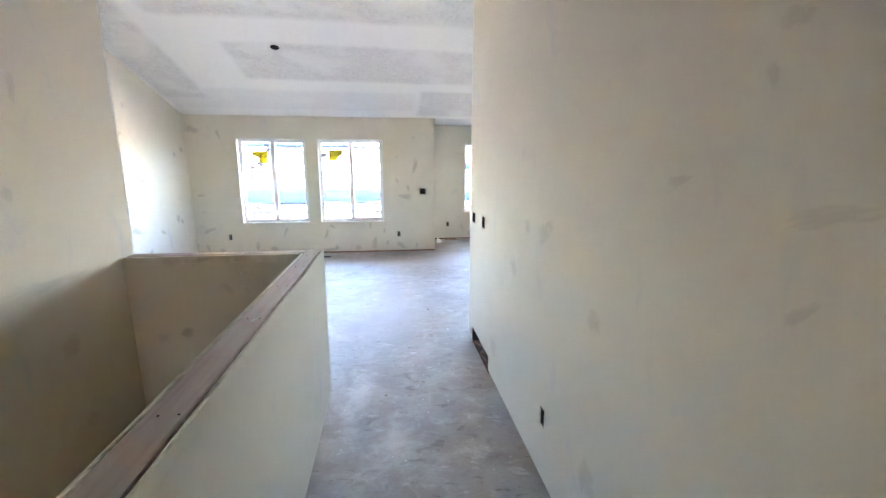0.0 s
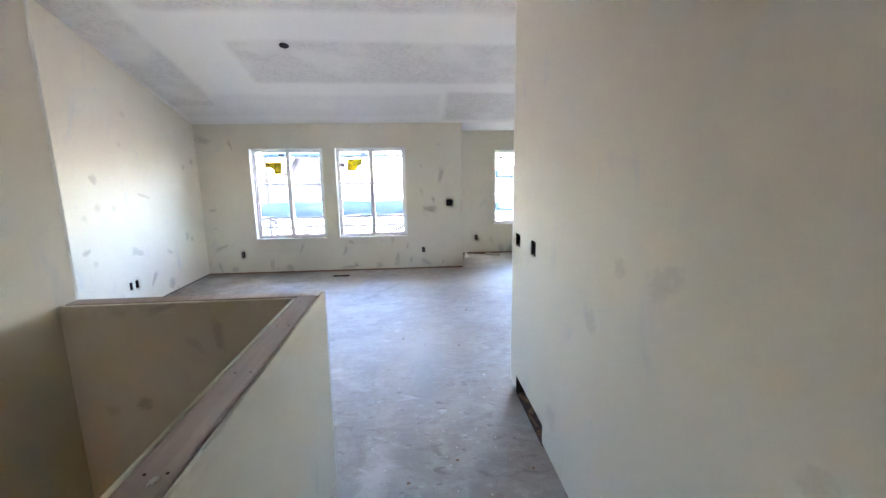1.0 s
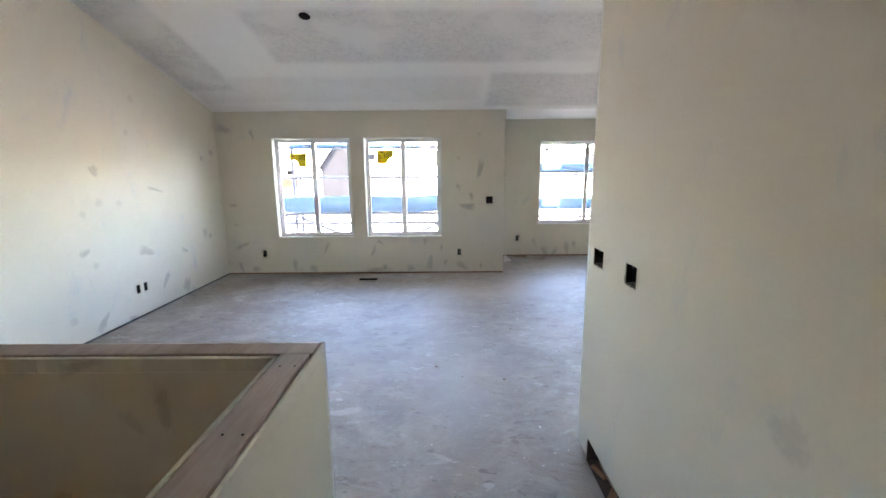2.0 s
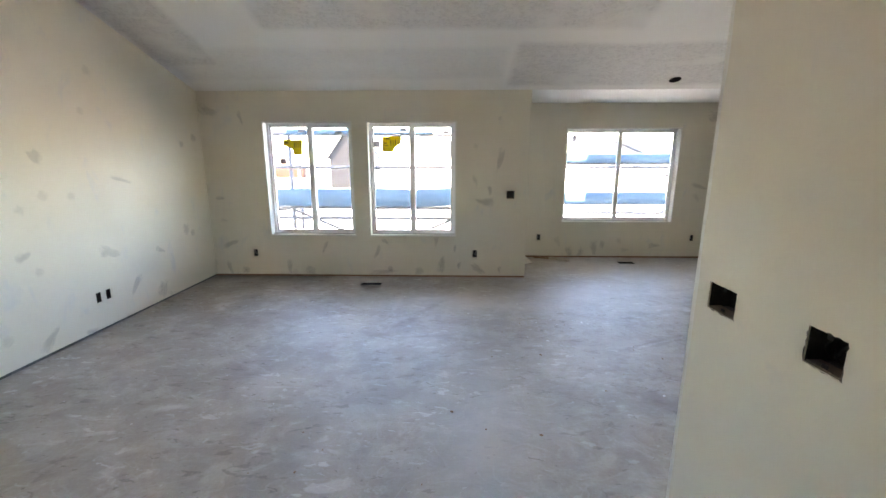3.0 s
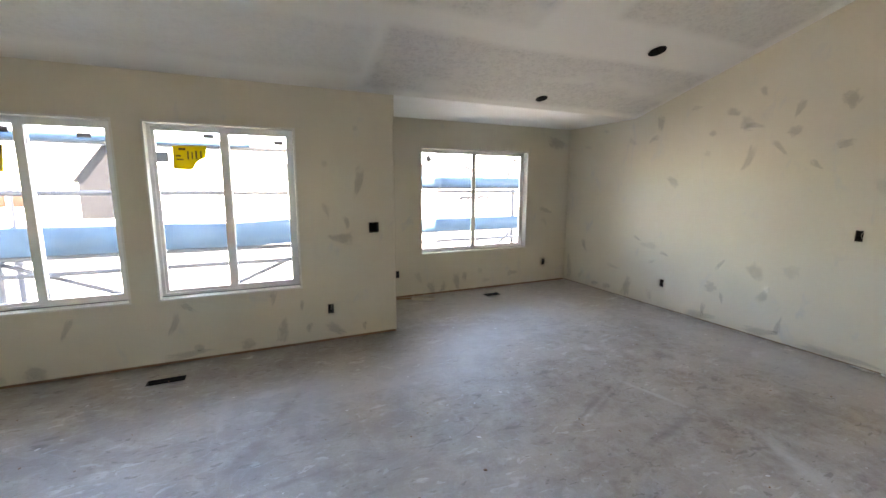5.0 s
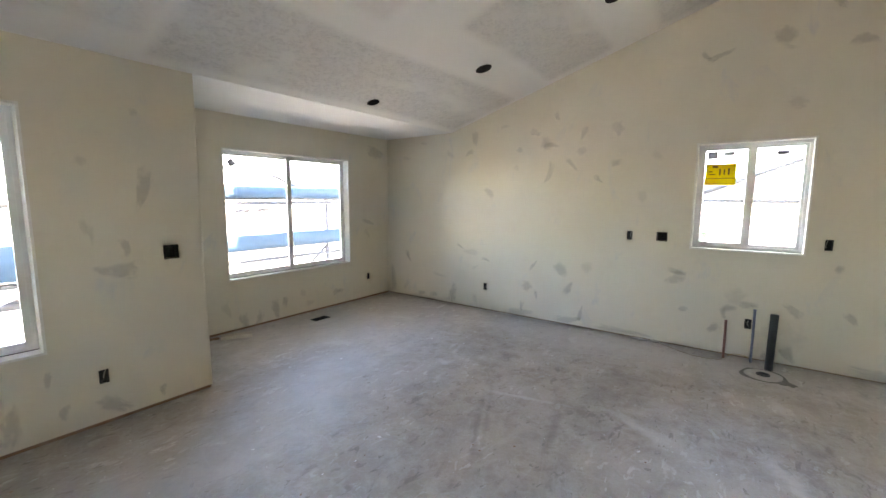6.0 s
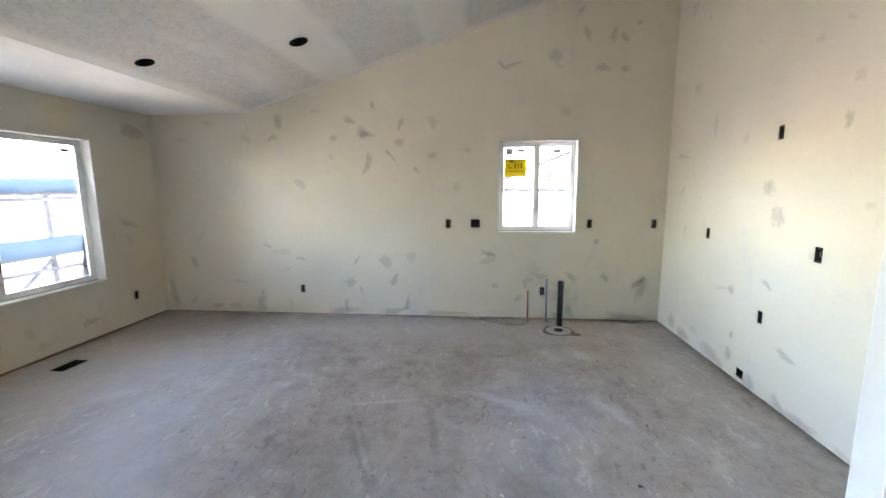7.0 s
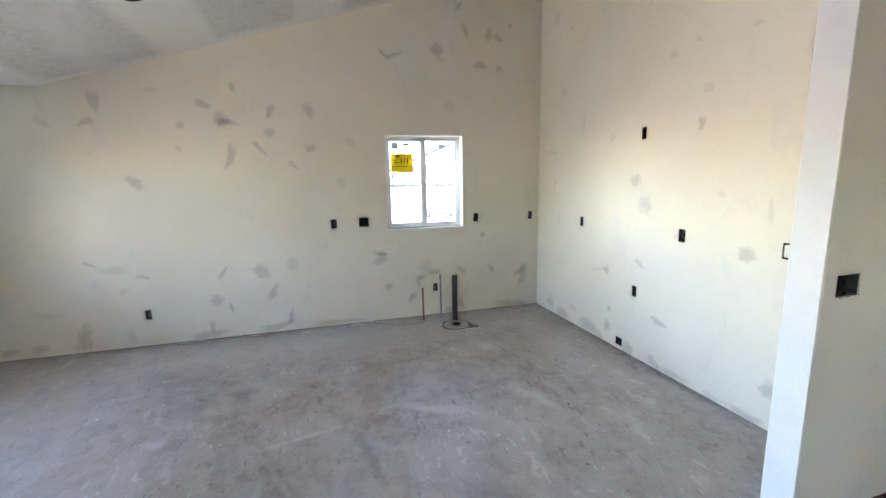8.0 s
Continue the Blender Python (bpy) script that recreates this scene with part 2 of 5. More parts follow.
def wood(name, a, c, stretch=(1, 0.06, 1), scale=38):
    m, nt, b = material(name)
    v = place(nt, stretch)
    rings = grain(nt, v, scale, 5, 0.6, 0.8)
    dirt = grain(nt, place(nt), 6, 4, 0.6)
    col = ramp(nt, rings, (0.3, a), (0.7, c))
    col = mix(nt, level(nt, dirt, 0.5, 0.72), col, tuple(0.6 * x + 0.12 for x in c))
    nt.links.new(col, b.inputs["Base Color"])
    b.inputs["Roughness"].default_value = 0.7
    bump(nt, b, rings, 0.3, 0.003)
    return m


def glazing():
    m, nt, b = material("clear window glass")
    t, g = nt.nodes.new("ShaderNodeBsdfTransparent"), node(nt, "BsdfGlossy", Roughness=0.02)
    f, mx = node(nt, "Fresnel", IOR=1.45), nt.nodes.new("ShaderNodeMixShader")
    nt.links.new(f.outputs[0], mx.inputs[0])
    nt.links.new(t.outputs[0], mx.inputs[1])
    nt.links.new(g.outputs[0], mx.inputs[2])
    dust, veil = node(nt, "BsdfTranslucent", Color=(0.9, 0.9, 0.9, 1)), node(nt, "MixShader", Fac=0.006)   # faint milky film that imitates glare over the bright panes
    nt.links.new(mx.outputs[0], veil.inputs[1])
    nt.links.new(dust.outputs[0], veil.inputs[2])
    nt.links.new(veil.outputs[0], nt.nodes["Material Output"].inputs[0])
    return m


def mud_smear(name, a, c, strength=0.8):
    """A feathered skim of joint compound: thick in the middle, thin and ragged at its rim."""
    m, nt, b = material(name)
    info, rim = nt.nodes.new("ShaderNodeObjectInfo"), nt.nodes.new("ShaderNodeAttribute")
    rim.attribute_name = "rim"
    tc = nt.nodes.new("ShaderNodeTexCoord")
    shift = nt.nodes.new("ShaderNodeVectorMath")
    shift.operation = "MULTIPLY_ADD"
    nt.links.new(info.outputs["Random"], shift.inputs[0])
    shift.inputs[1].default_value = (37, 53, 71)
    nt.links.new(tc.outputs["Object"], shift.inputs[2])
    n = grain(nt, shift.outputs[0], 2.4, 5, 0.65, 0.6)
    edge = nt.nodes.new("ShaderNodeMath")
    edge.operation = "MULTIPLY_ADD"
    nt.links.new(n, edge.inputs[0])
    edge.inputs[1].default_value = 1.9
    nt.links.new(rim.outputs["Fac"], edge.inputs[2])
    r = nt.nodes.new("ShaderNodeMapRange")
    r.interpolation_type = "SMOOTHSTEP"
    nt.links.new(edge.outputs[0], r.inputs[0])
    for k, val in zip(("From Min", "From Max", "To Min", "To Max"), (0.95, 1.75, 0.0, strength)):
        r.inputs[k].default_value = val
    thin = nt.nodes.new("ShaderNodeMath")                      # no film left at the very rim
    thin.operation = "MULTIPLY"
    nt.links.new(r.outputs[0], thin.inputs[0])
    nt.links.new(level(nt, rim.outputs["Fac"], 0.0, 0.35), thin.inputs[1])
    nt.links.new(ramp(nt, info.outputs["Random"], (0.0, a), (1.0, c)), b.inputs["Base Color"])
    b.inputs["Roughness"].default_value = 0.85
    t, mx = nt.nodes.new("ShaderNodeBsdfTransparent"), nt.nodes.new("ShaderNodeMixShader")
    nt.links.new(thin.outputs[0], mx.inputs[0])
    nt.links.new(t.outputs[0], mx.inputs[1])
    nt.links.new(b.outputs[0], mx.inputs[2])
    nt.links.new(mx.outputs[0], nt.nodes["Material Output"].inputs[0])
    return m


def film_label(name, colour, through_light):
    """Printed plastic film on glass: some daylight comes through it."""
    m, nt, b = material(name)
    n = grain(nt, place(nt), 14, 3)
    col = ramp(nt, n, (0.3, tuple(0.92 * c for c in colour)), (0.7, colour))
    nt.links.new(col, b.inputs["Base Color"])
    b.inputs["Roughness"].default_value = 0.5
    t, mx = nt.nodes.new("ShaderNodeBsdfTranslucent"), nt.nodes.new("ShaderNodeMixShader")
    nt.links.new(col, t.inputs[0])
    mx.inputs[0].default_value = through_light
    nt.links.new(b.outputs[0], mx.inputs[1])
    nt.links.new(t.outputs[0], mx.inputs[2])
    nt.links.new(mx.outputs[0], nt.nodes["Material Output"].inputs[0])
    return m


M_WALL, M_CEIL, M_FLOOR, M_GLASS = drywall(), ceiling_mud(), screed(), glazing()
M_CEIL_SMOOTH = ceiling_mud(True)
M_MUD = mud_smear("grey joint compound", (0.36, 0.36, 0.352), (0.44, 0.44, 0.43), 0.22)
M_MUD_THIN = mud_smear("thin grey joint compound", (0.42, 0.415, 0.40), (0.48, 0.47, 0.455), 0.11)
M_PLATE = wood("sill plate lumber", (0.17, 0.085, 0.042), (0.31, 0.172, 0.090), (0.06, 0.06, 1))
M_PLATE_GREY = wood("darker grey sill plate lumber", (0.045, 0.042, 0.040), (0.10, 0.094, 0.088), (0.06, 0.06, 1))
M_ORANGE = wood("orange-brown scrap wood", (0.15, 0.072, 0.032), (0.24, 0.122, 0.056))
M_CAP = wood("dusty cap board", (0.375, 0.275, 0.228), (0.485, 0.378, 0.325))
M_VINYL = plain("white vinyl", (0.86, 0.86, 0.86), 0.35, 0, 0.03, 12, 0.03)
M_BEAD = plain("white corner bead", (0.74, 0.72, 0.665), 0.7, 0, 0.04, 25, 0.05)
M_BOX = plain("dark plastic box", (0.028, 0.026, 0.025), 0.45, 0, 0.3, 40)
M_WIRE_W = plain("grey cable sheath", (0.40, 0.385, 0.35), 0.5)
M_WIRE_K = plain("black wire", (0.02, 0.02, 0.02), 0.75)
M_COPPER = plain("red pipe", (0.26, 0.115, 0.09), 0.45)
M_PEX = plain("blue pipe", (0.17, 0.20, 0.29), 0.45)
M_MORTAR = plain("grey mortar", (0.20, 0.19, 0.17), 0.9, 0, 0.25, 25)
M_CHALK = plain("pale dusty mortar", (0.53, 0.495, 0.45), 0.9, 0, 0.12, 30)
M_WIRE_T = plain("grey-brown cable sheath", (0.30, 0.26, 0.21), 0.5)
M_WIRE_Y = plain("yellow wire", (0.50, 0.36, 0.12), 0.5)
M_CHIP = plain("white dried mud", (0.68, 0.66, 0.63), 0.85)
M_TEAR = plain("torn board paper", (0.07, 0.055, 0.042), 0.9)
M_LEDGE = plain("dusty torn board core", (0.15, 0.118, 0.092), 0.9, 0, 0.3, 40)
M_DUCT = plain("dark dusty wood", (0.085, 0.05, 0.035), 0.9, 0, 0.4, 18)
M_SKIM = plain("white skim coat", (0.66, 0.655, 0.64), 0.75, 0, 0.03, 6, 0)
M_ABS = plain("black drain pipe", (0.022, 0.022, 0.024), 0.4)
M_YELLOW = film_label("yellow label", (0.62, 0.50, 0.006), 0.3)
M_INK = plain("dark print", (0.10, 0.07, 0.01), 0.6)
M_GREY = plain("grey steel paint", (0.42, 0.43, 0.45), 0.6)
M_STICKER = film_label("grey label", (0.42, 0.44, 0.50), 0.22)
M_TARP = plain("blue sheeting", (0.029, 0.058, 0.091), 0.5, 0, 0.25, 5, 0.5)
M_TUBE = plain("weathered steel tube", (0.065, 0.063, 0.066), 0.6, 0.0, 0.2)
M_DIRT = plain("pale graded earth", (0.335, 0.318, 0.292), 0.95, 0, 0.2, 0.6, 0.4)
M_STUCCO = plain("pale siding", (0.66, 0.63, 0.58), 0.85, 0, 0.06, 2)
M_ROOF = plain("dark grey shingles", (0.016, 0.016, 0.018), 0.9, 0, 0.2, 3)
M_PANE = plain("dark house window", (0.02, 0.022, 0.026), 0.35, 0, 0.2, 3, 0)
M_LUMBER = plain("rust-brown paint", (0.030, 0.0115, 0.0055), 0.8, 0, 0.2, 4)
M_SCRAP = wood("raw stud offcut", (0.45, 0.385, 0.31), (0.57, 0.495, 0.405), (0.1, 1, 1), 30)

for m in (M_LUMBER, M_ROOF, M_TARP, M_TUBE, M_BOX, M_WIRE_K):
    m.node_tree.nodes["Principled BSDF"].inputs["Specular IOR Level"].default_value = 0.1


# ---- mesh helpers ----
def mesh_of(name, bm, mat, smooth=False):
    bmesh.ops.recalc_face_normals(bm, faces=bm.faces)
    me = bpy.data.meshes.new(name)
    bm.to_mesh(me)
    bm.free()
    me.materials.append(mat)
    if smooth:
        for p in me.polygons:
            p.use_smooth = True
    return me


def part(name, bm, mat, parent=None, label="", smooth=False):
    ob = new(name, mesh_of(name, bm, mat, smooth))
    if parent is not None:
        ob.parent = parent
    return tagged(ob, label)


def box(lo, hi, bevel=0.0, bm=None):
    bm = bm or bmesh.new()
    r = bmesh.ops.create_cube(bm, size=1)
    for v in r["verts"]:
        v.co = Vector(((lo[k] + hi[k]) / 2 + v.co[k] * (hi[k] - lo[k]) for k in range(3)))
    if bevel:
        edges = list({e for v in r["verts"] for e in v.link_edges})
        bmesh.ops.bevel(bm, geom=edges, offset=bevel, segments=2, affect="EDGES")
    return bm


def tube(a, c, radius, sides=10, bm=None):
    bm = bm or bmesh.new()
    a, c = Vector(a), Vector(c)
    d = c - a
    m = Matrix.Translation((a + c) / 2) @ d.to_track_quat("Z", "Y").to_matrix().to_4x4()
    bmesh.ops.create_cone(bm, cap_ends=True, segments=sides, radius1=radius, radius2=radius, depth=d.length, matrix=m)
    return bm


def slab(axis, w0, w1, u, v, holes=(), top=None):
    """A sheet between w0 and w1 along an axis, with rectangular holes (u0, u1, v0, v1) right through it.
    axis x: u is y, v is z; axis y: u is x, v is z; axis z: u is x, v is y. top(u) sets the height of a wall's upper edge."""
    bm = bmesh.new()
    us = sorted({u[0], u[1], *[h[0] for h in holes], *[h[1] for h in holes]})
    vs = sorted({v[0], v[1], *[h[2] for h in holes], *[h[3] for h in holes]})
    us, vs = [k for k in us if u[0] <= k <= u[1]], [k for k in vs if v[0] <= k <= v[1]]

    def solid(i, j):
        if not (0 <= i < len(us) - 1 and 0 <= j < len(vs) - 1):
            return False
        cu, cv = (us[i] + us[i + 1]) / 2, (vs[j] + vs[j + 1]) / 2
        return not any(h[0] < cu < h[1] and h[2] < cv < h[3] for h in holes)

    made = {}

    def vert(i, j, k):
        if (i, j, k) not in made:
            a, c, w = us[i], vs[j], (w0, w1)[k]
            if top and j == len(vs) - 1:
                c = top(w if axis == "y" else a)
            made[i, j, k] = bm.verts.new({"x": (w, a, c), "y": (a, w, c), "z": (a, c, w)}[axis])
        return made[i, j, k]

    for i in range(len(us) - 1):
        for j in range(len(vs) - 1):
            if not solid(i, j):
                continue
            for k in (0, 1):
                bm.faces.new([vert(i, j, k), vert(i + 1, j, k), vert(i + 1, j + 1, k), vert(i, j + 1, k)])
            for di, dj, p, q in ((-1, 0, (i, j), (i, j + 1)), (1, 0, (i + 1, j), (i + 1, j + 1)),
                                 (0, -1, (i, j), (i + 1, j)), (0, 1, (i, j + 1), (i + 1, j + 1))):
                if not solid(i + di, j + dj):
                    bm.faces.new([vert(*p, 0), vert(*q, 0), vert(*q, 1), vert(*p, 1)])
    return bm


# ---- openings ----
WIN_1 = (-2.133, -1.012, 0.572, 2.010)
WIN_2 = (-0.805, 0.306, 0.572, 2.010)
WIN_3 = (2.013, 3.728, 0.588, 2.015)
WIN_4 = (4.095, 4.944, 1.028, 2.028)


def gang(u, v, wide=0.052, high=0.092):
    return (u - wide / 2, u + wide / 2, v - high / 2, v + high / 2)


TWO = (0.098, 0.092)
NORTH_BOXES = [gang(-2.372, 0.325), gang(0.573, 0.330), gang(1.018, 1.109, 0.098, 0.098)]
ALCOVE_BOXES = [gang(1.652, 0.331), gang(4.079, 0.331)]
EAST_BOXES = [gang(5.511, 1.120), gang(5.204, 1.122, *TWO), gang(3.941, 1.122), gang(3.254, 1.122), gang(7.275, 0.330), gang(4.434, 0.345)]
SOUTH_BOXES = [gang(2.868, 1.880), gang(3.646, 1.116), gang(2.443, 1.116, 0.06, 0.095), gang(2.880, 0.592), gang(3.035, 0.092, 0.085, 0.07), gang(1.735, 1.113)]
WEST_BOXES = [gang(5.990, 0.320), gang(6.097, 0.320)]
HALL_BOXES = [gang(3.737, 1.120, 0.125, 0.085), gang(3.378, 1.124, 0.098, 0.09), gang(2.032, 0.345)]
RETURN_AIR = (3.118, 3.728, 0.0, 0.138)

# ---- the large structure ----
GAP, TIGHT = 0.030, 0.025   # boards hang clear of the floor


def wall(name, axis, w0, w1, u, v, holes=(), top=None, label="", plate=True, plate_mat=None):
    ob = part(name, slab(axis, w0, w1, u, v, holes, top), M_WALL)
    tagged(ob, label or "cream primed drywall with grey patched spots", "wall", kind="structure")
    if plate and v[0] in (GAP, TIGHT):
        inset = 0.022 if v[0] == GAP else 0.055
        runs, start = [], u[0]
        for h in sorted(holes):
            if h[2] <= GAP:
                runs.append((start, h[0]))
                start = h[1]
        runs.append((start, u[1]))
        for a, c in runs:
            lo, hi = {"x": ((w0 + inset, a, 0), (w1 - inset, c, v[0])), "y": ((a, w0 + inset, 0), (c, w1 - inset, v[0]))}[axis]
            part("sill_plate", box(lo, hi), plate_mat or M_PLATE, ob, "dark grey sill plate" if plate_mat else "raw lumber sill plate")
    return ob


def north_top(w):
    return EAVE + 0.25


wall_north = wall("wall_north", "y", NORTH, NORTH + SHELL, (WEST - SHELL, CORNER), (GAP, 2.6), [WIN_1, WIN_2, *NORTH_BOXES], north_top)
wall_alcove_side = wall("wall_alcove_side", "x", CORNER - SHELL, CORNER, (NORTH + SHELL, ALCOVE), (GAP, 2.6))
wall_alcove = wall("wall_alcove", "y", ALCOVE, ALCOVE + SHELL, (CORNER - SHELL, EAST), (GAP, 2.6), [WIN_3, *ALCOVE_BOXES])
wall_east = wall("wall_east", "x", EAST, EAST + SHELL, (SOUTH - PARTY, ALCOVE + SHELL), (TIGHT, 4), [WIN_4, *EAST_BOXES, (NORTH, NORTH + 0.001, 0.5, 0.501)], lambda y: vault(y) + 0.2)
wall_west = wall("wall_west", "x", WEST - SHELL, WEST, (STAIR_N, NORTH), (GAP, 4), WEST_BOXES, lambda y: vault(y) + 0.2, plate_mat=M_PLATE_GREY)
wall_south = wall("wall_south", "y", SOUTH - PARTY, SOUTH, (HALL + PARTY, EAST), (TIGHT, 4.0), SOUTH_BOXES)
wall_hall = wall("wall_hall", "x", HALL, HALL + PARTY, (HALL_BACK, HALL_END), (GAP, 4.0), [*HALL_BOXES, RETURN_AIR], lambda y: vault(max(y, SOUTH)) + 0.1)
wall_hall_back = wall("wall_hall_back", "y", HALL_BACK - PARTY, HALL_BACK, (STAIR_W, HALL + PARTY), (GAP, 4.0))
wall_living_south = wall("wall_living_south", "y", STAIR_N - PARTY, STAIR_N, (WEST - SHELL, STAIR_W - PARTY), (GAP, 4.0))
wall_stair = wall("wall_stair", "x", STAIR_W - PARTY, STAIR_W, (HALL_BACK - PARTY, STAIR_N), (YARD, 4.0), plate=False)
wall_half = wall("wall_half", "x", STAIR_E - 0.118, STAIR_E, (HALL_BACK, STAIR_N), (YARD, CAP - 0.045), plate=False,
                 label="cream drywall half wall beside the stair opening")
wall_half_return = wall("wall_half_return", "y", STAIR_N - 0.115, STAIR_N, (STAIR_W, STAIR_E - 0.118), (YARD, CAP - 0.045), plate=False,
                        label="cream drywall half wall closing the stair opening")
stair_end = wall("wall_stair_end", "y", HALL_BACK - PARTY, HALL_BACK, (STAIR_W, STAIR_E - 0.118), (-0.25, GAP), plate=False)

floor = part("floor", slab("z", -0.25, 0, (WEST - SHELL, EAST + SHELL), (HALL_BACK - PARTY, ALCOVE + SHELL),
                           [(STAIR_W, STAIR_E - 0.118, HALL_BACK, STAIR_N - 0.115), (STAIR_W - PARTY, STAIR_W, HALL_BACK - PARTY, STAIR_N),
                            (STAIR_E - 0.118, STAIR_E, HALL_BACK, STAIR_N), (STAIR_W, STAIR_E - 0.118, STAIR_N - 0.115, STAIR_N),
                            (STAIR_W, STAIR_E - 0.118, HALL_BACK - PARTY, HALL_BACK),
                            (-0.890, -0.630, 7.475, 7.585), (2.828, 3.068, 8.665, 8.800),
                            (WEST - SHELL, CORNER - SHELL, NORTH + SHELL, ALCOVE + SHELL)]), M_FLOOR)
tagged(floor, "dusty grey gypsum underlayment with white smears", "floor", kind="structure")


CANS = [(-0.940, 5.937, 0.052), (2.835, 7.628, 0.064), (3.390, 6.682, 0.078), (3.447, 5.505, 0.078)]


LANDING = -0.75   # unseen landing, set high so that it bounces warm light
M_BOUNCE = plain("orange-brown bounce board", (0.55, 0.30, 0.035), 0.8, 0, 0.25, 18)
stair_floor = part("stair_floor", slab("z", LANDING - 0.05, LANDING, (STAIR_W, STAIR_E - 0.118), (HALL_BACK, STAIR_N - 0.115)), M_BOUNCE)
tagged(stair_floor, "unseen orange-brown landing that bounces warm light up the stair well", "floor", kind="structure")
# unseen lining, added to tint the light in the stair well
for lo, hi in (((STAIR_W, HALL_BACK, LANDING), (STAIR_W + 0.012, STAIR_N - 0.115, -0.05)), ((STAIR_E - 0.130, HALL_BACK, LANDING), (STAIR_E - 0.118, STAIR_N - 0.115, -0.05)),
               ((STAIR_W + 0.012, STAIR_N - 0.127, LANDING), (STAIR_E - 0.130, STAIR_N - 0.115, -0.05))):
    part("stringer_board", box(lo, hi), M_BOUNCE, stair_floor, "unseen orange-brown lining added to warm the stair well")


def ceiling_vault():
    """A board ceiling that follows the vault, with round cut-outs for the lamps."""
    holes = [(x - 0.1, x + 0.1, y - 0.1, y + 0.1) for x, y, r in CANS]
    bm = slab("z", 0, 0.55, (WEST - SHELL, EAST + SHELL), (HALL_BACK - PARTY, NORTH), [*holes, (0, 0.001, SOUTH, SOUTH + 0.001)])
    for x, y, r in CANS:
        inner, outer = [], []
        for k in range(32):
            c, q = math.cos(k * math.pi / 16), math.sin(k * math.pi / 16)
            e = 0.1 / max(abs(c), abs(q))
            inner.append(bm.verts.new((x + r * c, y + r * q, 0)))
            outer.append(bm.verts.new((x + e * c, y + e * q, 0)))
        for k in range(32):
            bm.faces.new([inner[k], outer[k], outer[k - 1], inner[k - 1]])
    for v in bm.verts:
        v.co.z += vault(max(v.co.y, SOUTH))
    return bm


ceiling = part("ceiling", ceiling_vault(), M_CEIL)
tagged(ceiling, "vaulted grey textured ceiling with smooth taped joints", "ceiling", kind="structure")
ceiling_alcove = part("ceiling_alcove", slab("z", EAVE, EAVE + 0.55, (CORNER - SHELL, EAST + SHELL), (NORTH, ALCOVE + SHELL)), M_CEIL_SMOOTH)
tagged(ceiling_alcove, "flat pale ceiling over the window alcove", "ceiling", kind="structure")

# unseen low ceiling and header, added to cut light in the stair well
ceiling_hall = part("ceiling_hall", slab("z", 2.64, 2.74, (STAIR_W, HALL), (HALL_BACK, STAIR_N - PARTY)), M_CEIL_SMOOTH)
tagged(ceiling_hall, "unseen flat pale ceiling added to dim the hall and stair", "ceiling", kind="structure")
wall_header = wall("wall_header", "y", STAIR_N - PARTY, STAIR_N, (STAIR_W, HALL), (2.64, 4.0), plate=False, label="unseen cream header added to dim the hall and stair")

# the last box is unseen, added to close the west side
for name, lo, hi in (("wall_lower_north", (WEST - SHELL, NORTH, YARD), (CORNER - SHELL, NORTH + SHELL, -0.25)),
                     ("wall_lower_alcove", (CORNER - SHELL, NORTH, YARD), (EAST + SHELL, ALCOVE + SHELL, -0.25)),
                     ("wall_lower_east", (EAST, HALL_BACK, YARD), (EAST + SHELL, NORTH, -0.25)),
                     ("wall_lower_west", (WEST - SHELL, HALL_BACK, YARD), (WEST, NORTH, -0.25)),
                     ("wall_neighbour", (-14, HALL_BACK - PARTY, YARD), (WEST - SHELL - 0.01, NORTH + SHELL, 3.6))):
    tagged(part(name, box(lo, hi), M_STUCCO), "unseen pale box closing the west side" if name == "wall_neighbour" else "pale plain wall of the storey below", "wall", kind="structure")

BOUNCE_SLOT = (-1.02, -0.76, LANDING + 0.05, LANDING + 0.45)   # unseen slot, added to let sun in and warm the stair well
lower_south = part("wall_lower_south", slab("y", HALL_BACK - PARTY, HALL_BACK, (WEST - SHELL, EAST + SHELL), (YARD, -0.25), [BOUNCE_SLOT]), M_STUCCO)
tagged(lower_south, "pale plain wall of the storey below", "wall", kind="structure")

ground = part("ground", slab("z", YARD - 1, YARD, (-400, 400), (-400, 400)), M_DIRT)
tagged(ground, "pale sunlit graded earth round the building", "ground", kind="structure")


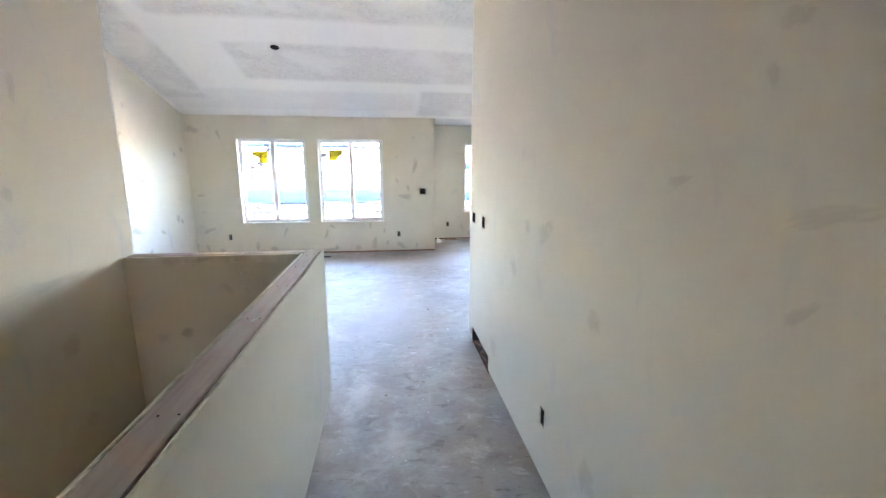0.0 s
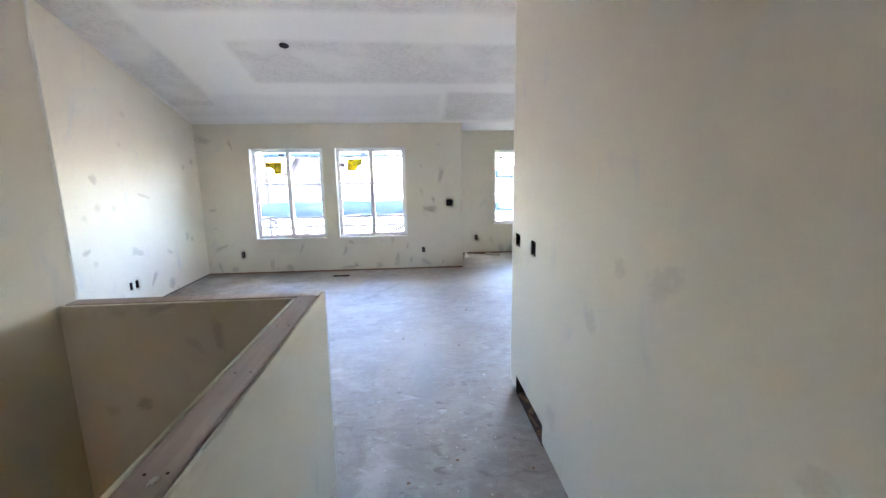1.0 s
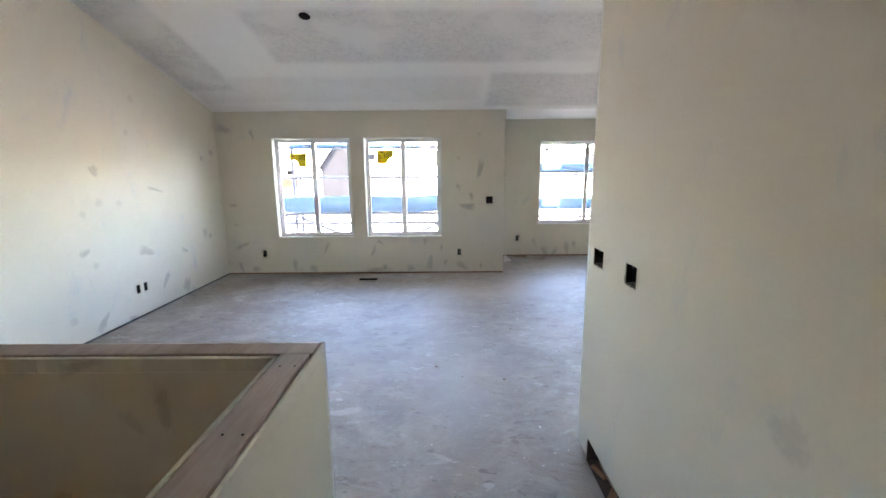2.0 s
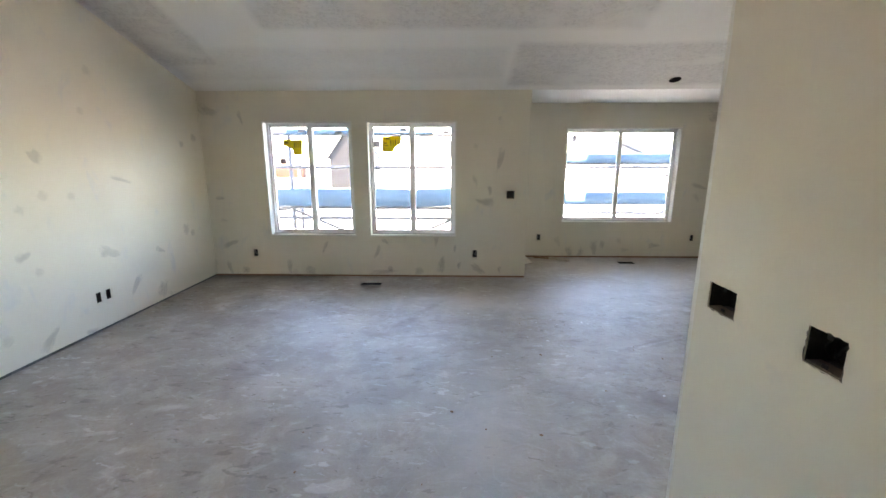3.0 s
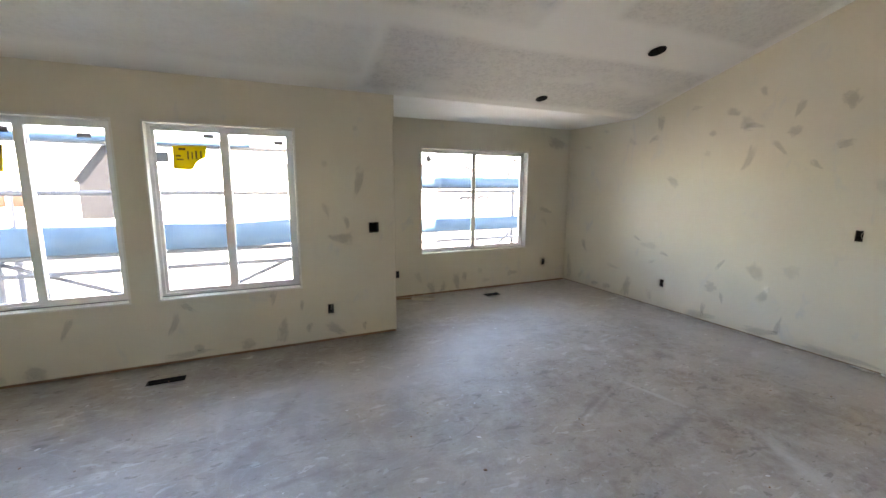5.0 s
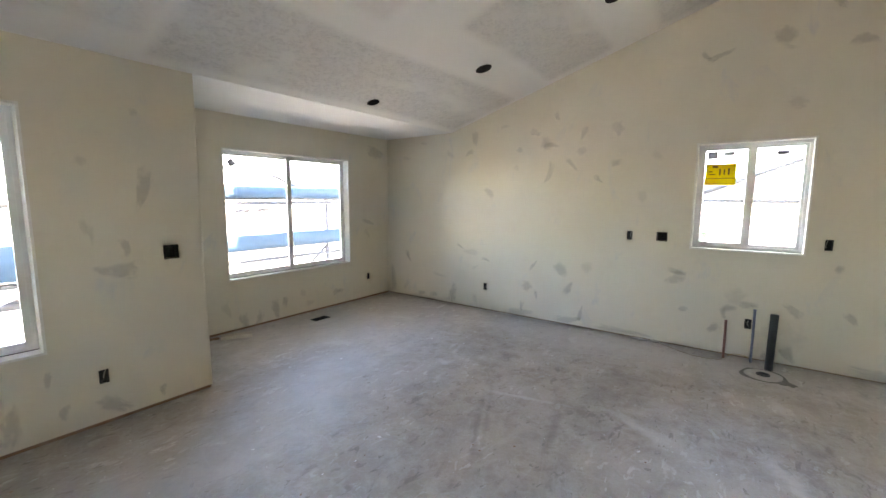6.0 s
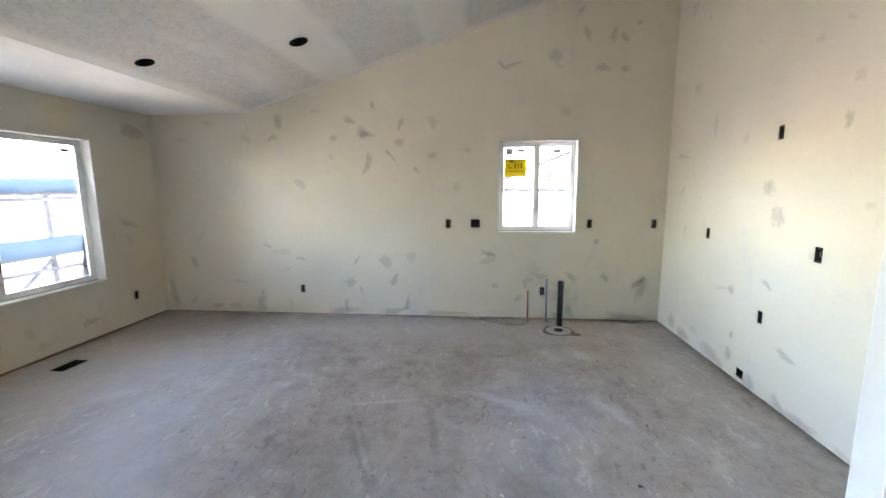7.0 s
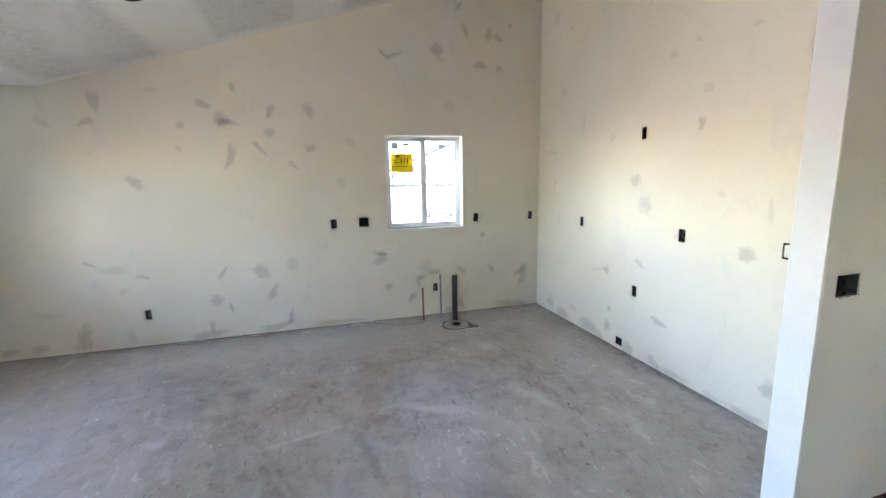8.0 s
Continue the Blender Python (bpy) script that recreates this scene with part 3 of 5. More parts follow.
# ---- windows ----
def window(name, axis, face, rect, label):
    """A white vinyl slider set back in its drywall opening: outer frame, two sashes, two panes."""
    u0, u1, v0, v1 = rect
    root = tagged(new(name), label, "window", kind="structure")
    d0, d1 = face + 0.105, face + SHELL - 0.004

    def ring(a, c, e, f, bar, w0, w1, low=None, high=None):
        return slab(axis, w0, w1, (a, c), (e, f), [(a + (low or bar), c - (high or bar), e + bar, f - bar)])

    part("window_frame", ring(u0 + 0.003, u1 - 0.003, v0 + 0.003, v1 - 0.003, 0.025, d0, d1), M_VINYL, root)
    part("jamb_liner", ring(u0, u1, v0, v1, 0.003, face + 0.0003, d0), M_BEAD, root, "white mudded window return")
    part("edge_bead", ring(u0 - 0.012, u1 + 0.012, v0 - 0.012, v1 + 0.012, 0.0135, face - 0.0025, face + 0.0002), M_BEAD, root, "white mudded edge bead")
    mid = (u0 + u1) / 2
    gap = 0.019
    meet = 0.060                                       # meeting stiles are wider than the rails
    sash_a = part("sash", ring(mid - 0.036, u1 - gap, v0 + gap, v1 - gap, 0.041, d0 + 0.003, d0 + 0.021, low=meet), M_VINYL, root, "white vinyl sliding sash")
    sash_b = part("sash", ring(u0 + gap, mid + 0.036, v0 + gap, v1 - gap, 0.034, d0 + 0.023, d0 + 0.041, high=meet), M_VINYL, root, "white vinyl fixed sash")
    for owner, a, c, bar, w in ((sash_a, mid - 0.036 + meet - 0.041, u1 - gap, 0.041, d0 + 0.010), (sash_b, u0 + gap, mid + 0.036 - meet + 0.034, 0.034, d0 + 0.030)):
        p = part("pane", slab(axis, w, w + 0.004, (a + bar - 0.004, c - bar + 0.004), (v0 + gap + bar - 0.004, v1 - gap - bar + 0.004)), M_GLASS, owner, "clear glass pane")
        p.visible_shadow = False
    lo, hi = ((u0 + 0.002, d0 - 0.004, v0 + 0.0005), (u1 - 0.002, d0 - 0.0005, v0 + 0.007)) if axis == "y" else ((d0 - 0.004, u0 + 0.002, v0 + 0.0005), (d0 - 0.0005, u1 - 0.002, v0 + 0.007))
    part("sill_gasket", box(lo, hi), M_BOX, root, "dark sill gasket")
    return root, mid, d0


W1 = window("window_1", "y", NORTH, WIN_1, "white vinyl sliding window with a torn yellow label")
W2 = window("window_2", "y", NORTH, WIN_2, "white vinyl sliding window with a notched yellow label")
W3 = window("window_3", "y", ALCOVE, WIN_3, "wide white vinyl sliding window in the alcove")
W4 = window("window_4", "x", EAST, WIN_4, "small white vinyl sliding window with a yellow label")


# ---- window labels ----
def sheet(outline, depth, axis, thick=0.0006):
    """A thin label cut to an outline in the window's plane, on the room side of the glass."""
    bm = bmesh.new()
    side = [(lambda u, v, w: (u, w, v) if axis == "y" else (w, u, v))(u, v, w) for w in (depth, depth - thick) for u, v in outline]
    vs = [bm.verts.new(c) for c in side]
    n = len(outline)
    bm.faces.new(vs[:n]), bm.faces.new(vs[n:][::-1])
    for i in range(n):
        bm.faces.new([vs[i], vs[(i + 1) % n], vs[n + (i + 1) % n], vs[n + i]])
    return bm


def oblong(u, v, wide, high, turn=0.0):
    c, q = math.cos(turn), math.sin(turn)
    return [(u + x * c - z * q, v + x * q + z * c) for x, z in ((-wide / 2, -high / 2), (wide / 2, -high / 2), (wide / 2, high / 2), (-wide / 2, high / 2))]


def label_on(win, axis, plane, outline, mat, text, bars=()):
    ob = part("label", sheet(outline, plane, axis), mat, win, text)
    for u, v, wide, high in bars:
        part("print_bar", sheet(oblong(u, v, wide, high), plane - 0.0008, axis), M_INK, ob)
    return ob


FIXED, SLIDE = 0.1344, 0.1144   # depth of the two glass planes behind the wall face
label_on(W1[0], "y", NORTH + FIXED, [(-1.936, 1.804), (-1.681, 1.806), (-1.697, 1.609), (-1.810, 1.608), (-1.815, 1.665), (-1.838, 1.698), (-1.881, 1.716), (-1.944, 1.724)],
         M_YELLOW, "torn yellow sticker", [(-1.895, 1.765, 0.05, 0.018), (-1.79, 1.74, 0.014, 0.07), (-1.765, 1.74, 0.010, 0.07), (-1.738, 1.74, 0.010, 0.08), (-1.712, 1.74, 0.010, 0.07)])
label_on(W2[0], "y", NORTH + FIXED, [(-0.637, 1.840), (-0.390, 1.848), (-0.398, 1.750), (-0.440, 1.732), (-0.475, 1.705), (-0.500, 1.655), (-0.521, 1.645), (-0.644, 1.650)],
         M_YELLOW, "notched yellow sticker", [(-0.57, 1.815, 0.05, 0.020), (-0.60, 1.76, 0.035, 0.014), (-0.59, 1.73, 0.05, 0.012), (-0.53, 1.765, 0.012, 0.07), (-0.50, 1.765, 0.010, 0.06), (-0.47, 1.77, 0.014, 0.07), (-0.435, 1.775, 0.012, 0.06)])
label_on(W4[0], "x", EAST + SLIDE, [(4.878, 1.845), (4.630, 1.843), (4.631, 1.640), (4.880, 1.646)],
         M_YELLOW, "rectangular yellow sticker", [(4.80, 1.815, 0.045, 0.020), (4.835, 1.77, 0.03, 0.012), (4.82, 1.745, 0.05, 0.010), (4.76, 1.765, 0.014, 0.06), (4.725, 1.765, 0.012, 0.05), (4.69, 1.768, 0.014, 0.06), (4.755, 1.705, 0.22, 0.006)])
for win, axis, plane, u, v, wide, high, turn in (
        (W1[0], "y", NORTH + FIXED, -1.684, 1.916, 0.09, 0.045, 0), (W1[0], "y", NORTH + SLIDE, -1.202, 1.893, 0.09, 0.035, 0), (W1[0], "y", NORTH + FIXED, -1.955, 1.528, 0.085, 0.075, 0),
        (W2[0], "y", NORTH + FIXED, -0.368, 1.928, 0.085, 0.038, 0), (W2[0], "y", NORTH + SLIDE, 0.184, 1.895, 0.08, 0.038, 0), (W2[0], "y", NORTH + FIXED, -0.712, 1.746, 0.085, 0.085, 0),
        (W3[0], "y", ALCOVE + FIXED, 2.165, 1.885, 0.075, 0.075, 0.7), (W3[0], "y", ALCOVE + SLIDE, 3.575, 1.905, 0.085, 0.035, 0),
        (W4[0], "x", EAST + SLIDE, 4.827, 1.926, 0.08, 0.075, 0), (W4[0], "x", EAST + SLIDE, 4.697, 1.935, 0.085, 0.04, 0), (W4[0], "x", EAST + FIXED, 4.295, 1.925, 0.09, 0.042, 0)):
    label_on(win, axis, plane, oblong(u, v, wide, high, turn), M_STICKER, "small grey rating sticker")


# ---- half-wall caps ----
def board(lo, hi, along, seed, ragged=0.004):
    """A cap board with uneven, slightly chewed long edges."""
    rnd = random.Random(seed)
    n = 40
    bm = bmesh.new()
    rows = []
    for i in range(n + 1):
        f = i / n
        a, c = rnd.uniform(-ragged, 0), rnd.uniform(0, ragged)
        if along == "y":
            y = lo[1] + f * (hi[1] - lo[1])
            prof = [(lo[0] - a * 0.4, y, lo[2]), (lo[0] - a * 0.4, y, hi[2] - 0.002), (lo[0] + 0.003 - a * 0.4, y, hi[2]),
                    (hi[0] - 0.004 - c, y, hi[2]), (hi[0] - c, y, hi[2] - 0.003), (hi[0] - c, y, lo[2])]
        else:
            x = lo[0] + f * (hi[0] - lo[0])
            prof = [(x, lo[1] + c, lo[2]), (x, lo[1] + c, hi[2] - 0.002), (x, lo[1] + 0.003 + c, hi[2]),
                    (x, hi[1] - 0.004 + a, hi[2]), (x, hi[1] + a, hi[2] - 0.003), (x, hi[1] + a, lo[2])]
        rows.append([bm.verts.new(p) for p in prof])
    for r, q in zip(rows, rows[1:]):
        for i in range(6):
            j = (i + 1) % 6
            bm.faces.new([r[i], r[j], q[j], q[i]])
    bm.faces.new(rows[0]), bm.faces.new(rows[-1][::-1])
    return bm


SE = STAIR_E
cap_long = part("cap_board", board((SE - 0.102, HALL_BACK, CAP - 0.045), (SE - 0.013, STAIR_N - 0.094, CAP + 0.002), "y", 1, 0.004), M_CAP)
tagged(cap_long, "dusty brown wooden cap board on the half wall", "cap board")
cap_cross = part("cap_board", board((STAIR_W + 0.006, STAIR_N - 0.090, CAP - 0.045), (SE - 0.006, STAIR_N - 0.007, CAP + 0.001), "x", 2), M_CAP)
tagged(cap_cross, "dusty brown wooden cap board over the stair opening", "cap board")
for k, y in enumerate((0.62, 1.15, 1.74, 2.13, 2.51, 2.80)):
    for x in (SE - 0.072, SE - 0.030):
        part("nail_head", tube((x, y + 0.012 * (k % 2), CAP + 0.001), (x, y + 0.012 * (k % 2), CAP + 0.0032), 0.003, 8), M_WIRE_K, cap_long)
blob = bmesh.new()
bmesh.ops.create_icosphere(blob, subdivisions=3, radius=1)
for v in blob.verts:
    k = 1 + 0.7 * noise.noise(v.co * 1.9)
    v.co = Vector((SE - 0.045 + 0.008 * k * v.co.x, 1.722 + 0.013 * k * v.co.y, CAP + 0.001 + 0.004 * max(0, v.co.z)))
part("mud_blob", blob, M_BEAD, cap_long, "dried white mud blob", True)
lip_long = part("drywall_lip", board((SE - 0.118, HALL_BACK, CAP - 0.045), (SE - 0.1055, STAIR_N - 0.103, CAP + 0.0005), "y", 3, 0.0022), M_WALL, wall_half, "ragged cream drywall edge")
lip_hall = part("drywall_lip", board((SE - 0.0105, HALL_BACK, CAP - 0.045), (SE, STAIR_N - 0.0005, CAP - 0.003), "y", 13, 0.0004), M_WALL, wall_half, "ragged cream drywall edge")
lip_north = part("drywall_lip", board((STAIR_W, STAIR_N - 0.0035, CAP - 0.045), (SE - 0.004, STAIR_N, CAP - 0.003), "x", 14, 0.0002), M_WALL, wall_half_return, "ragged cream drywall edge")
lip_cross = part("drywall_lip", board((STAIR_W, STAIR_N - 0.115, CAP - 0.045), (SE - 0.106, STAIR_N - 0.0945, CAP - 0.001), "x", 4, 0.003), M_WALL, wall_half_return, "ragged cream drywall edge")


# ---- corner beads ----
def bead(name, x, y, sx, sy, z0, z1, seed):
    """A metal corner bead under thin white mud: two narrow flanges with uneven edges that meet at the corner (x, y)."""
    rnd = random.Random(seed)
    bm = bmesh.new()
    rows = []
    n = 60
    for i in range(n + 1):
        z = z0 + (z1 - z0) * i / n
        a, c = 0.016 + rnd.uniform(-0.004, 0.005), 0.016 + rnd.uniform(-0.004, 0.005)
        p = 0.0022
        rows.append([bm.verts.new(q) for q in ((x + sx * a, y + sy * 0.0004, z), (x + sx * 0.004, y - sy * p, z), (x, y - sy * p * 1.3, z), (x - sx * p * 1.3, y, z),
                                               (x - sx * p, y + sy * 0.004, z), (x + sx * 0.0004, y + sy * c, z))])
    for r, q in zip(rows, rows[1:]):
        for i in range(5):
            bm.faces.new([r[i], r[i + 1], q[i + 1], q[i]])
    return part(name, bm, M_WALL if y == NORTH else M_BEAD, None)


for parent, x, y, sx, sy, z1, seed in ((wall_hall, HALL, HALL_END, 1, -1, 3.6, 5), (wall_hall, HALL + PARTY, HALL_END, -1, -1, 3.6, 6), (wall_north, CORNER, NORTH, -1, 1, EAVE, 7),
                                       (wall_stair, STAIR_W, STAIR_N, -1, -1, 3.8, 8)):
    b = bead("corner_bead", x, y, sx, sy, CAP if parent is wall_stair else GAP, z1, seed)
    b.parent = parent
    tagged(b, "cream covered corner bead" if parent is wall_north else "white mudded corner bead")
b = bead("corner_bead", SE, STAIR_N, -1, -1, GAP, CAP - 0.004, 9)
b.parent = wall_half
tagged(b, "white mudded corner bead")


skim = part("end_skim", box((HALL + 0.002, HALL_END - 0.001, GAP), (HALL + PARTY - 0.002, HALL_END + 0.0023, 3.6)), M_SKIM, wall_hall, "white skimmed wall end")


# ---- electrical boxes ----
def bent(points, radius, bm=None, sides=6):
    """A cable through points, rounded off by subdividing twice."""
    pts = [Vector(p) for p in points]
    for _ in range(2):
        pts = [pts[0]] + [q for a, c in zip(pts, pts[1:]) for q in (a.lerp(c, 0.25), a.lerp(c, 0.75))] + [pts[-1]]
    bm = bm or bmesh.new()
    rings = []
    for i, p in enumerate(pts):
        d = (pts[min(i + 1, len(pts) - 1)] - pts[max(i - 1, 0)]).normalized()
        m = d.to_track_quat("Z", "Y").to_matrix()
        rings.append([bm.verts.new(p + m @ Vector((radius * math.cos(k * 2 * math.pi / sides), radius * math.sin(k * 2 * math.pi / sides), 0))) for k in range(sides)])
    for r, q in zip(rings, rings[1:]):
        for k in range(sides):
            bm.faces.new([r[k], r[(k + 1) % sides], q[(k + 1) % sides], q[k]])
    bm.faces.new(rings[0][::-1]), bm.faces.new(rings[-1])
    return bm


def tub(wide, high, deep, wall_t=0.002, front=0.0):
    """An open-fronted box: local x across, y into the wall, z up."""
    bm = slab("y", front, deep, (-wide / 2, wide / 2), (-high / 2, high / 2), [(-wide / 2 + wall_t, wide / 2 - wall_t, -high / 2 + wall_t, high / 2 - wall_t)])
    return box((-wide / 2, deep, -high / 2), (wide / 2, deep + wall_t, high / 2), 0, bm)


def electrical_box(rect, m, seed, label, fill=False):
    u0, u1, v0, v1 = rect
    wide, high = u1 - u0 - 0.001, v1 - v0 - 0.001
    rnd = random.Random(seed)
    root = tagged(new("electrical_box"), label, "electrical box", "outlet and switch boxes")
    root.matrix_world = m
    body = part("box_body", tub(wide, high, 0.068, 0.0022, 0.004), M_BOX, root)
    for z in (-high / 2 + 0.009, high / 2 - 0.009):
        tab = box((-0.008, 0.006, z - 0.006), (0.008, 0.010, z + 0.006), 0.001)
        tube((0, 0.0055, z), (0, 0.007, z), 0.003, 8, tab)
        part("screw_tab", tab, M_BOX, body)
    for k in range(2 if wide < 0.07 else 3):
        x = rnd.uniform(-0.3, 0.3) * wide
        z = rnd.uniform(-0.1, 0.3) * high
        pts = [(x, 0.064, high * 0.42), (x + 0.006, 0.034, z + 0.012), (x - 0.008, 0.022 + 0.012 * k, z - 0.012), (x + rnd.uniform(-0.012, 0.012), 0.040, -high * 0.33), (x, 0.062, -high * 0.2)]
        part("cable", bent(pts, 0.0028), (M_WIRE_W if wide < 0.07 else M_WIRE_K, M_WIRE_K, M_WIRE_K)[k], body, ("grey cable" if wide < 0.07 else "black cable", "black wire", "black wire")[k])
    torn = 0.005 if wide > 0.09 else 0.003
    ring, seg = bmesh.new(), 9
    loops = ([], [])
    w, h = wide / 2, high / 2
    for a, c, d in (((-w, -h), (w, -h), (0, -1)), ((w, -h), (w, h), (1, 0)), ((w, h), (-w, h), (0, 1)), ((-w, h), (-w, -h), (-1, 0))):
        for i in range(seg):
            x, z = a[0] + (c[0] - a[0]) * i / seg, a[1] + (c[1] - a[1]) * i / seg
            e = torn * rnd.random() ** 2
            loops[0].append(ring.verts.new((x, -0.0004, z)))
            loops[1].append(ring.verts.new((x + d[0] * e, -0.0004, z + d[1] * e)))
    for i in range(4 * seg):
        ring.faces.new([loops[0][i - 1], loops[0][i], loops[1][i], loops[1][i - 1]])
    part("torn_edge", ring, M_TEAR, root, "torn brown paper edge")
    if wide > 0.09:
        part("cut_ledge", board((-w + 0.003, 0.001, -h + 0.001), (w - 0.003, 0.045, -h + 0.006), "x", seed, 0.003), M_LEDGE, root, "dusty brown lower edge")
    if fill:
        part("blank_plate", box((-wide / 2 + 0.007, 0.001, -high / 2 + 0.010), (wide / 2 - 0.004, 0.012, high / 2 - 0.010), 0.002), M_BEAD, root, "white blank plate")
    return root


def middle(r):
    return (r[0] + r[1]) / 2, (r[2] + r[3]) / 2


count = 0
for rects, turn, spot in ((NORTH_BOXES, 0, lambda u, v: (u, NORTH, v)), (ALCOVE_BOXES, 0, lambda u, v: (u, ALCOVE, v)), (EAST_BOXES, -90, lambda u, v: (EAST, u, v)),
                          (SOUTH_BOXES, 180, lambda u, v: (u, SOUTH, v)), (WEST_BOXES, 90, lambda u, v: (WEST, u, v)), (HALL_BOXES, -90, lambda u, v: (HALL, u, v))):
    for r in rects:
        u, v = middle(r)
        count += 1
        wide_one = r[1] - r[0] > 0.09
        low = v < 0.2
        text = ("open two-gang dark box cut into the drywall" if wide_one else "low open dark box cut above the floor" if low else
                "open single dark box cut above counter height" if v > 0.8 else "open single dark outlet box in the drywall")
        electrical_box(r, pose(*spot(u, v), 0, 0, turn), count, text, fill=(rects is SOUTH_BOXES and r is SOUTH_BOXES[-1]))

# ---- return-air opening in the hall ----
ra = tagged(new("return_air_duct"), "dark return air duct opening at the floor", "duct")
ra.location = (HALL, (RETURN_AIR[0] + RETURN_AIR[1]) / 2, 0.069)
ra.rotation_euler = (0, 0, radians(-90))
part("sleeve", tub(0.608, 0.136, 0.112, 0.002, 0.003), M_DUCT, ra)
part("blocking", box((-0.27, 0.06, -0.066), (-0.05, 0.11, -0.028), 0.003), M_PLATE, ra, "orange lumber blocking")
for x, y, turn, size in ((-0.20, 0.030, 20, (0.10, 0.020, 0.018)), (-0.05, 0.045, -35, (0.08, 0.035, 0.012)), (0.06, 0.022, 8, (0.13, 0.018, 0.010)), (0.20, 0.036, 50, (0.06, 0.03, 0.02))):
    bit = part("scrap_bit", box((-size[0] / 2, -size[1] / 2, 0), (size[0] / 2, size[1] / 2, size[2]), 0.002), M_ORANGE, ra, "orange-brown wood scrap")
    bit.matrix_local = pose(x, y, -0.0655, 0, 0, turn)
part("dust_pile", box((-0.02, 0.05, -0.066), (0.24, 0.11, -0.050), 0.006), M_DUCT, ra, "brown dust and scraps")

# ---- recessed lamp housings ----
for x, y, r in CANS:
    can = tagged(new("recessed_light"), "open dark round recessed lamp housing", "lamp housing", "ceiling lamp housings")
    can.matrix_world = pose(x, y, vault(y), -math.degrees(math.atan(PITCH)))
    bm = bmesh.new()
    prof = [(r + 0.001, -0.001), (r + 0.001, 0.16), (0.0, 0.16)]
    inner = [(r - 0.002, -0.001), (r - 0.004, 0.155), (0.0, 0.155)]
    rings = []
    for rad, z in inner[::-1][1:] + prof[:2]:
        rings.append([bm.verts.new((rad * math.cos(k * math.pi / 16), rad * math.sin(k * math.pi / 16), z)) for k in range(32)])
    for p, q in zip(rings, rings[1:]):
        for k in range(32):
            bm.faces.new([p[k], p[(k + 1) % 32], q[(k + 1) % 32], q[k]])
    bm.faces.new(rings[0]), bm.faces.new(rings[-1][::-1])
    part("housing", bm, M_BOX, can, "", True)
    part("socket", tube((0.01, 0, 0.06), (0.01, 0, 0.155), 0.02, 12), M_WIRE_W, can, "pale lamp socket")

# ---- floor registers ----
for x0, x1, y0, y1 in ((-0.890, -0.630, 7.475, 7.585), (2.828, 3.068, 8.665, 8.800)):
    boot = tagged(new("floor_vent"), "open dark floor register hole", "floor vent", "floor registers")
    boot.location = ((x0 + x1) / 2, (y0 + y1) / 2, 0)
    boot.rotation_euler = (radians(-90), 0, 0)
    part("duct_boot", tub(x1 - x0 - 0.002, y1 - y0 - 0.002, 0.2, 0.0015, 0.004), M_BOX, boot)

# ---- sink rough-in at the east wall ----
def ring_solid(r0, r1, z0, z1, sides=40, wobble=0.0, seed=0):
    bm = bmesh.new()
    rows = []
    for k in range(sides):
        a = 2 * math.pi * k / sides
        w = 1 + wobble * noise.noise(Vector((math.cos(a) * 1.5, math.sin(a) * 1.5, seed)))
        c, q = math.cos(a), math.sin(a)
        rows.append([bm.verts.new((rad * c, rad * q, z)) for rad, z in ((r0, z0), (r0, z1), (r1 * w * 0.97, z1), (r1 * w, z1 - 0.3 * (z1 - z0)), (r1 * w, z0))])
    for k in range(sides):
        for i in range(5):
            j = (i + 1) % 5
            bm.faces.new([rows[k][i], rows[k][j], rows[k - 1][j], rows[k - 1][i]])
    return bm


drain = tagged(new("drain_pipe"), "black plastic drain pipe rising from the floor", "pipe")
drain.location = (4.345, 4.262, 0)
pipe = tube((0, 0, 0.001), (0.012, -0.006, 0.502), 0.031, 24)
part("pipe", pipe, M_ABS, drain, "", True)
flange = tagged(new("floor_flange"), "pale round floor collar with a dark drain hole", "flange")
flange.location = (4.160, 4.305, 0)
part("collar", ring_solid(0.045, 0.130, 0.0005, 0.009, 40, 0.10, 3), M_CHALK, flange, "pale patched collar", True)
part("mortar_ring", ring_solid(0.136, 0.162, 0.0003, 0.004, 40, 0.2, 8), M_MORTAR, flange, "dark grey mortar ring", True)
scar = ring_solid(0.001, 0.05, 0.0003, 0.0035, 24, 0.9, 5)
bmesh.ops.translate(scar, verts=scar.verts, vec=(-0.105, -0.165, 0))
part("mortar_smear", scar, M_MORTAR, flange, "dark grey mortar smear", True)
# flat dark disc painted for the shade inside the open drain
part("drain_hole", ring_solid(0.001, 0.0445, 0.0005, 0.004), M_BOX, flange, "dark disc for the shade in the drain")
part("drain_lip", ring_solid(0.036, 0.05, 0.0005, 0.016), M_ABS, flange, "black pipe lip")
for name, mat, x, y, top, r, label in (("supply_pipe", M_COPPER, 4.435, 4.600, 0.358, 0.0105, "thin red plastic supply pipe standing at the wall"),
                                       ("supply_pipe", M_PEX, 4.455, 4.390, 0.490, 0.0105, "thin blue plastic supply pipe standing at the wall")):
    p = tagged(new(name), label, "pipe")
    p.location = (x, y, 0)
    part("pipe", tube((0, 0, 0.001), (0.004, 0.003, top), r, 12), mat, p, "", True)
    part("cap", tube((0.004, 0.003, top), (0.004, 0.003, top + 0.012), r + 0.002, 12), mat, p)
loop = part("loose_cable", bent([(4.50, 5.15, 0.005), (4.40, 4.99, 0.004), (4.32, 4.85, 0.004), (4.32, 4.70, 0.004), (4.37, 4.61, 0.004), (4.425, 4.60, 0.004)], 0.0035), M_WIRE_T)
tagged(loop, "thin grey-brown cable looped on the floor by the wall", "cable")
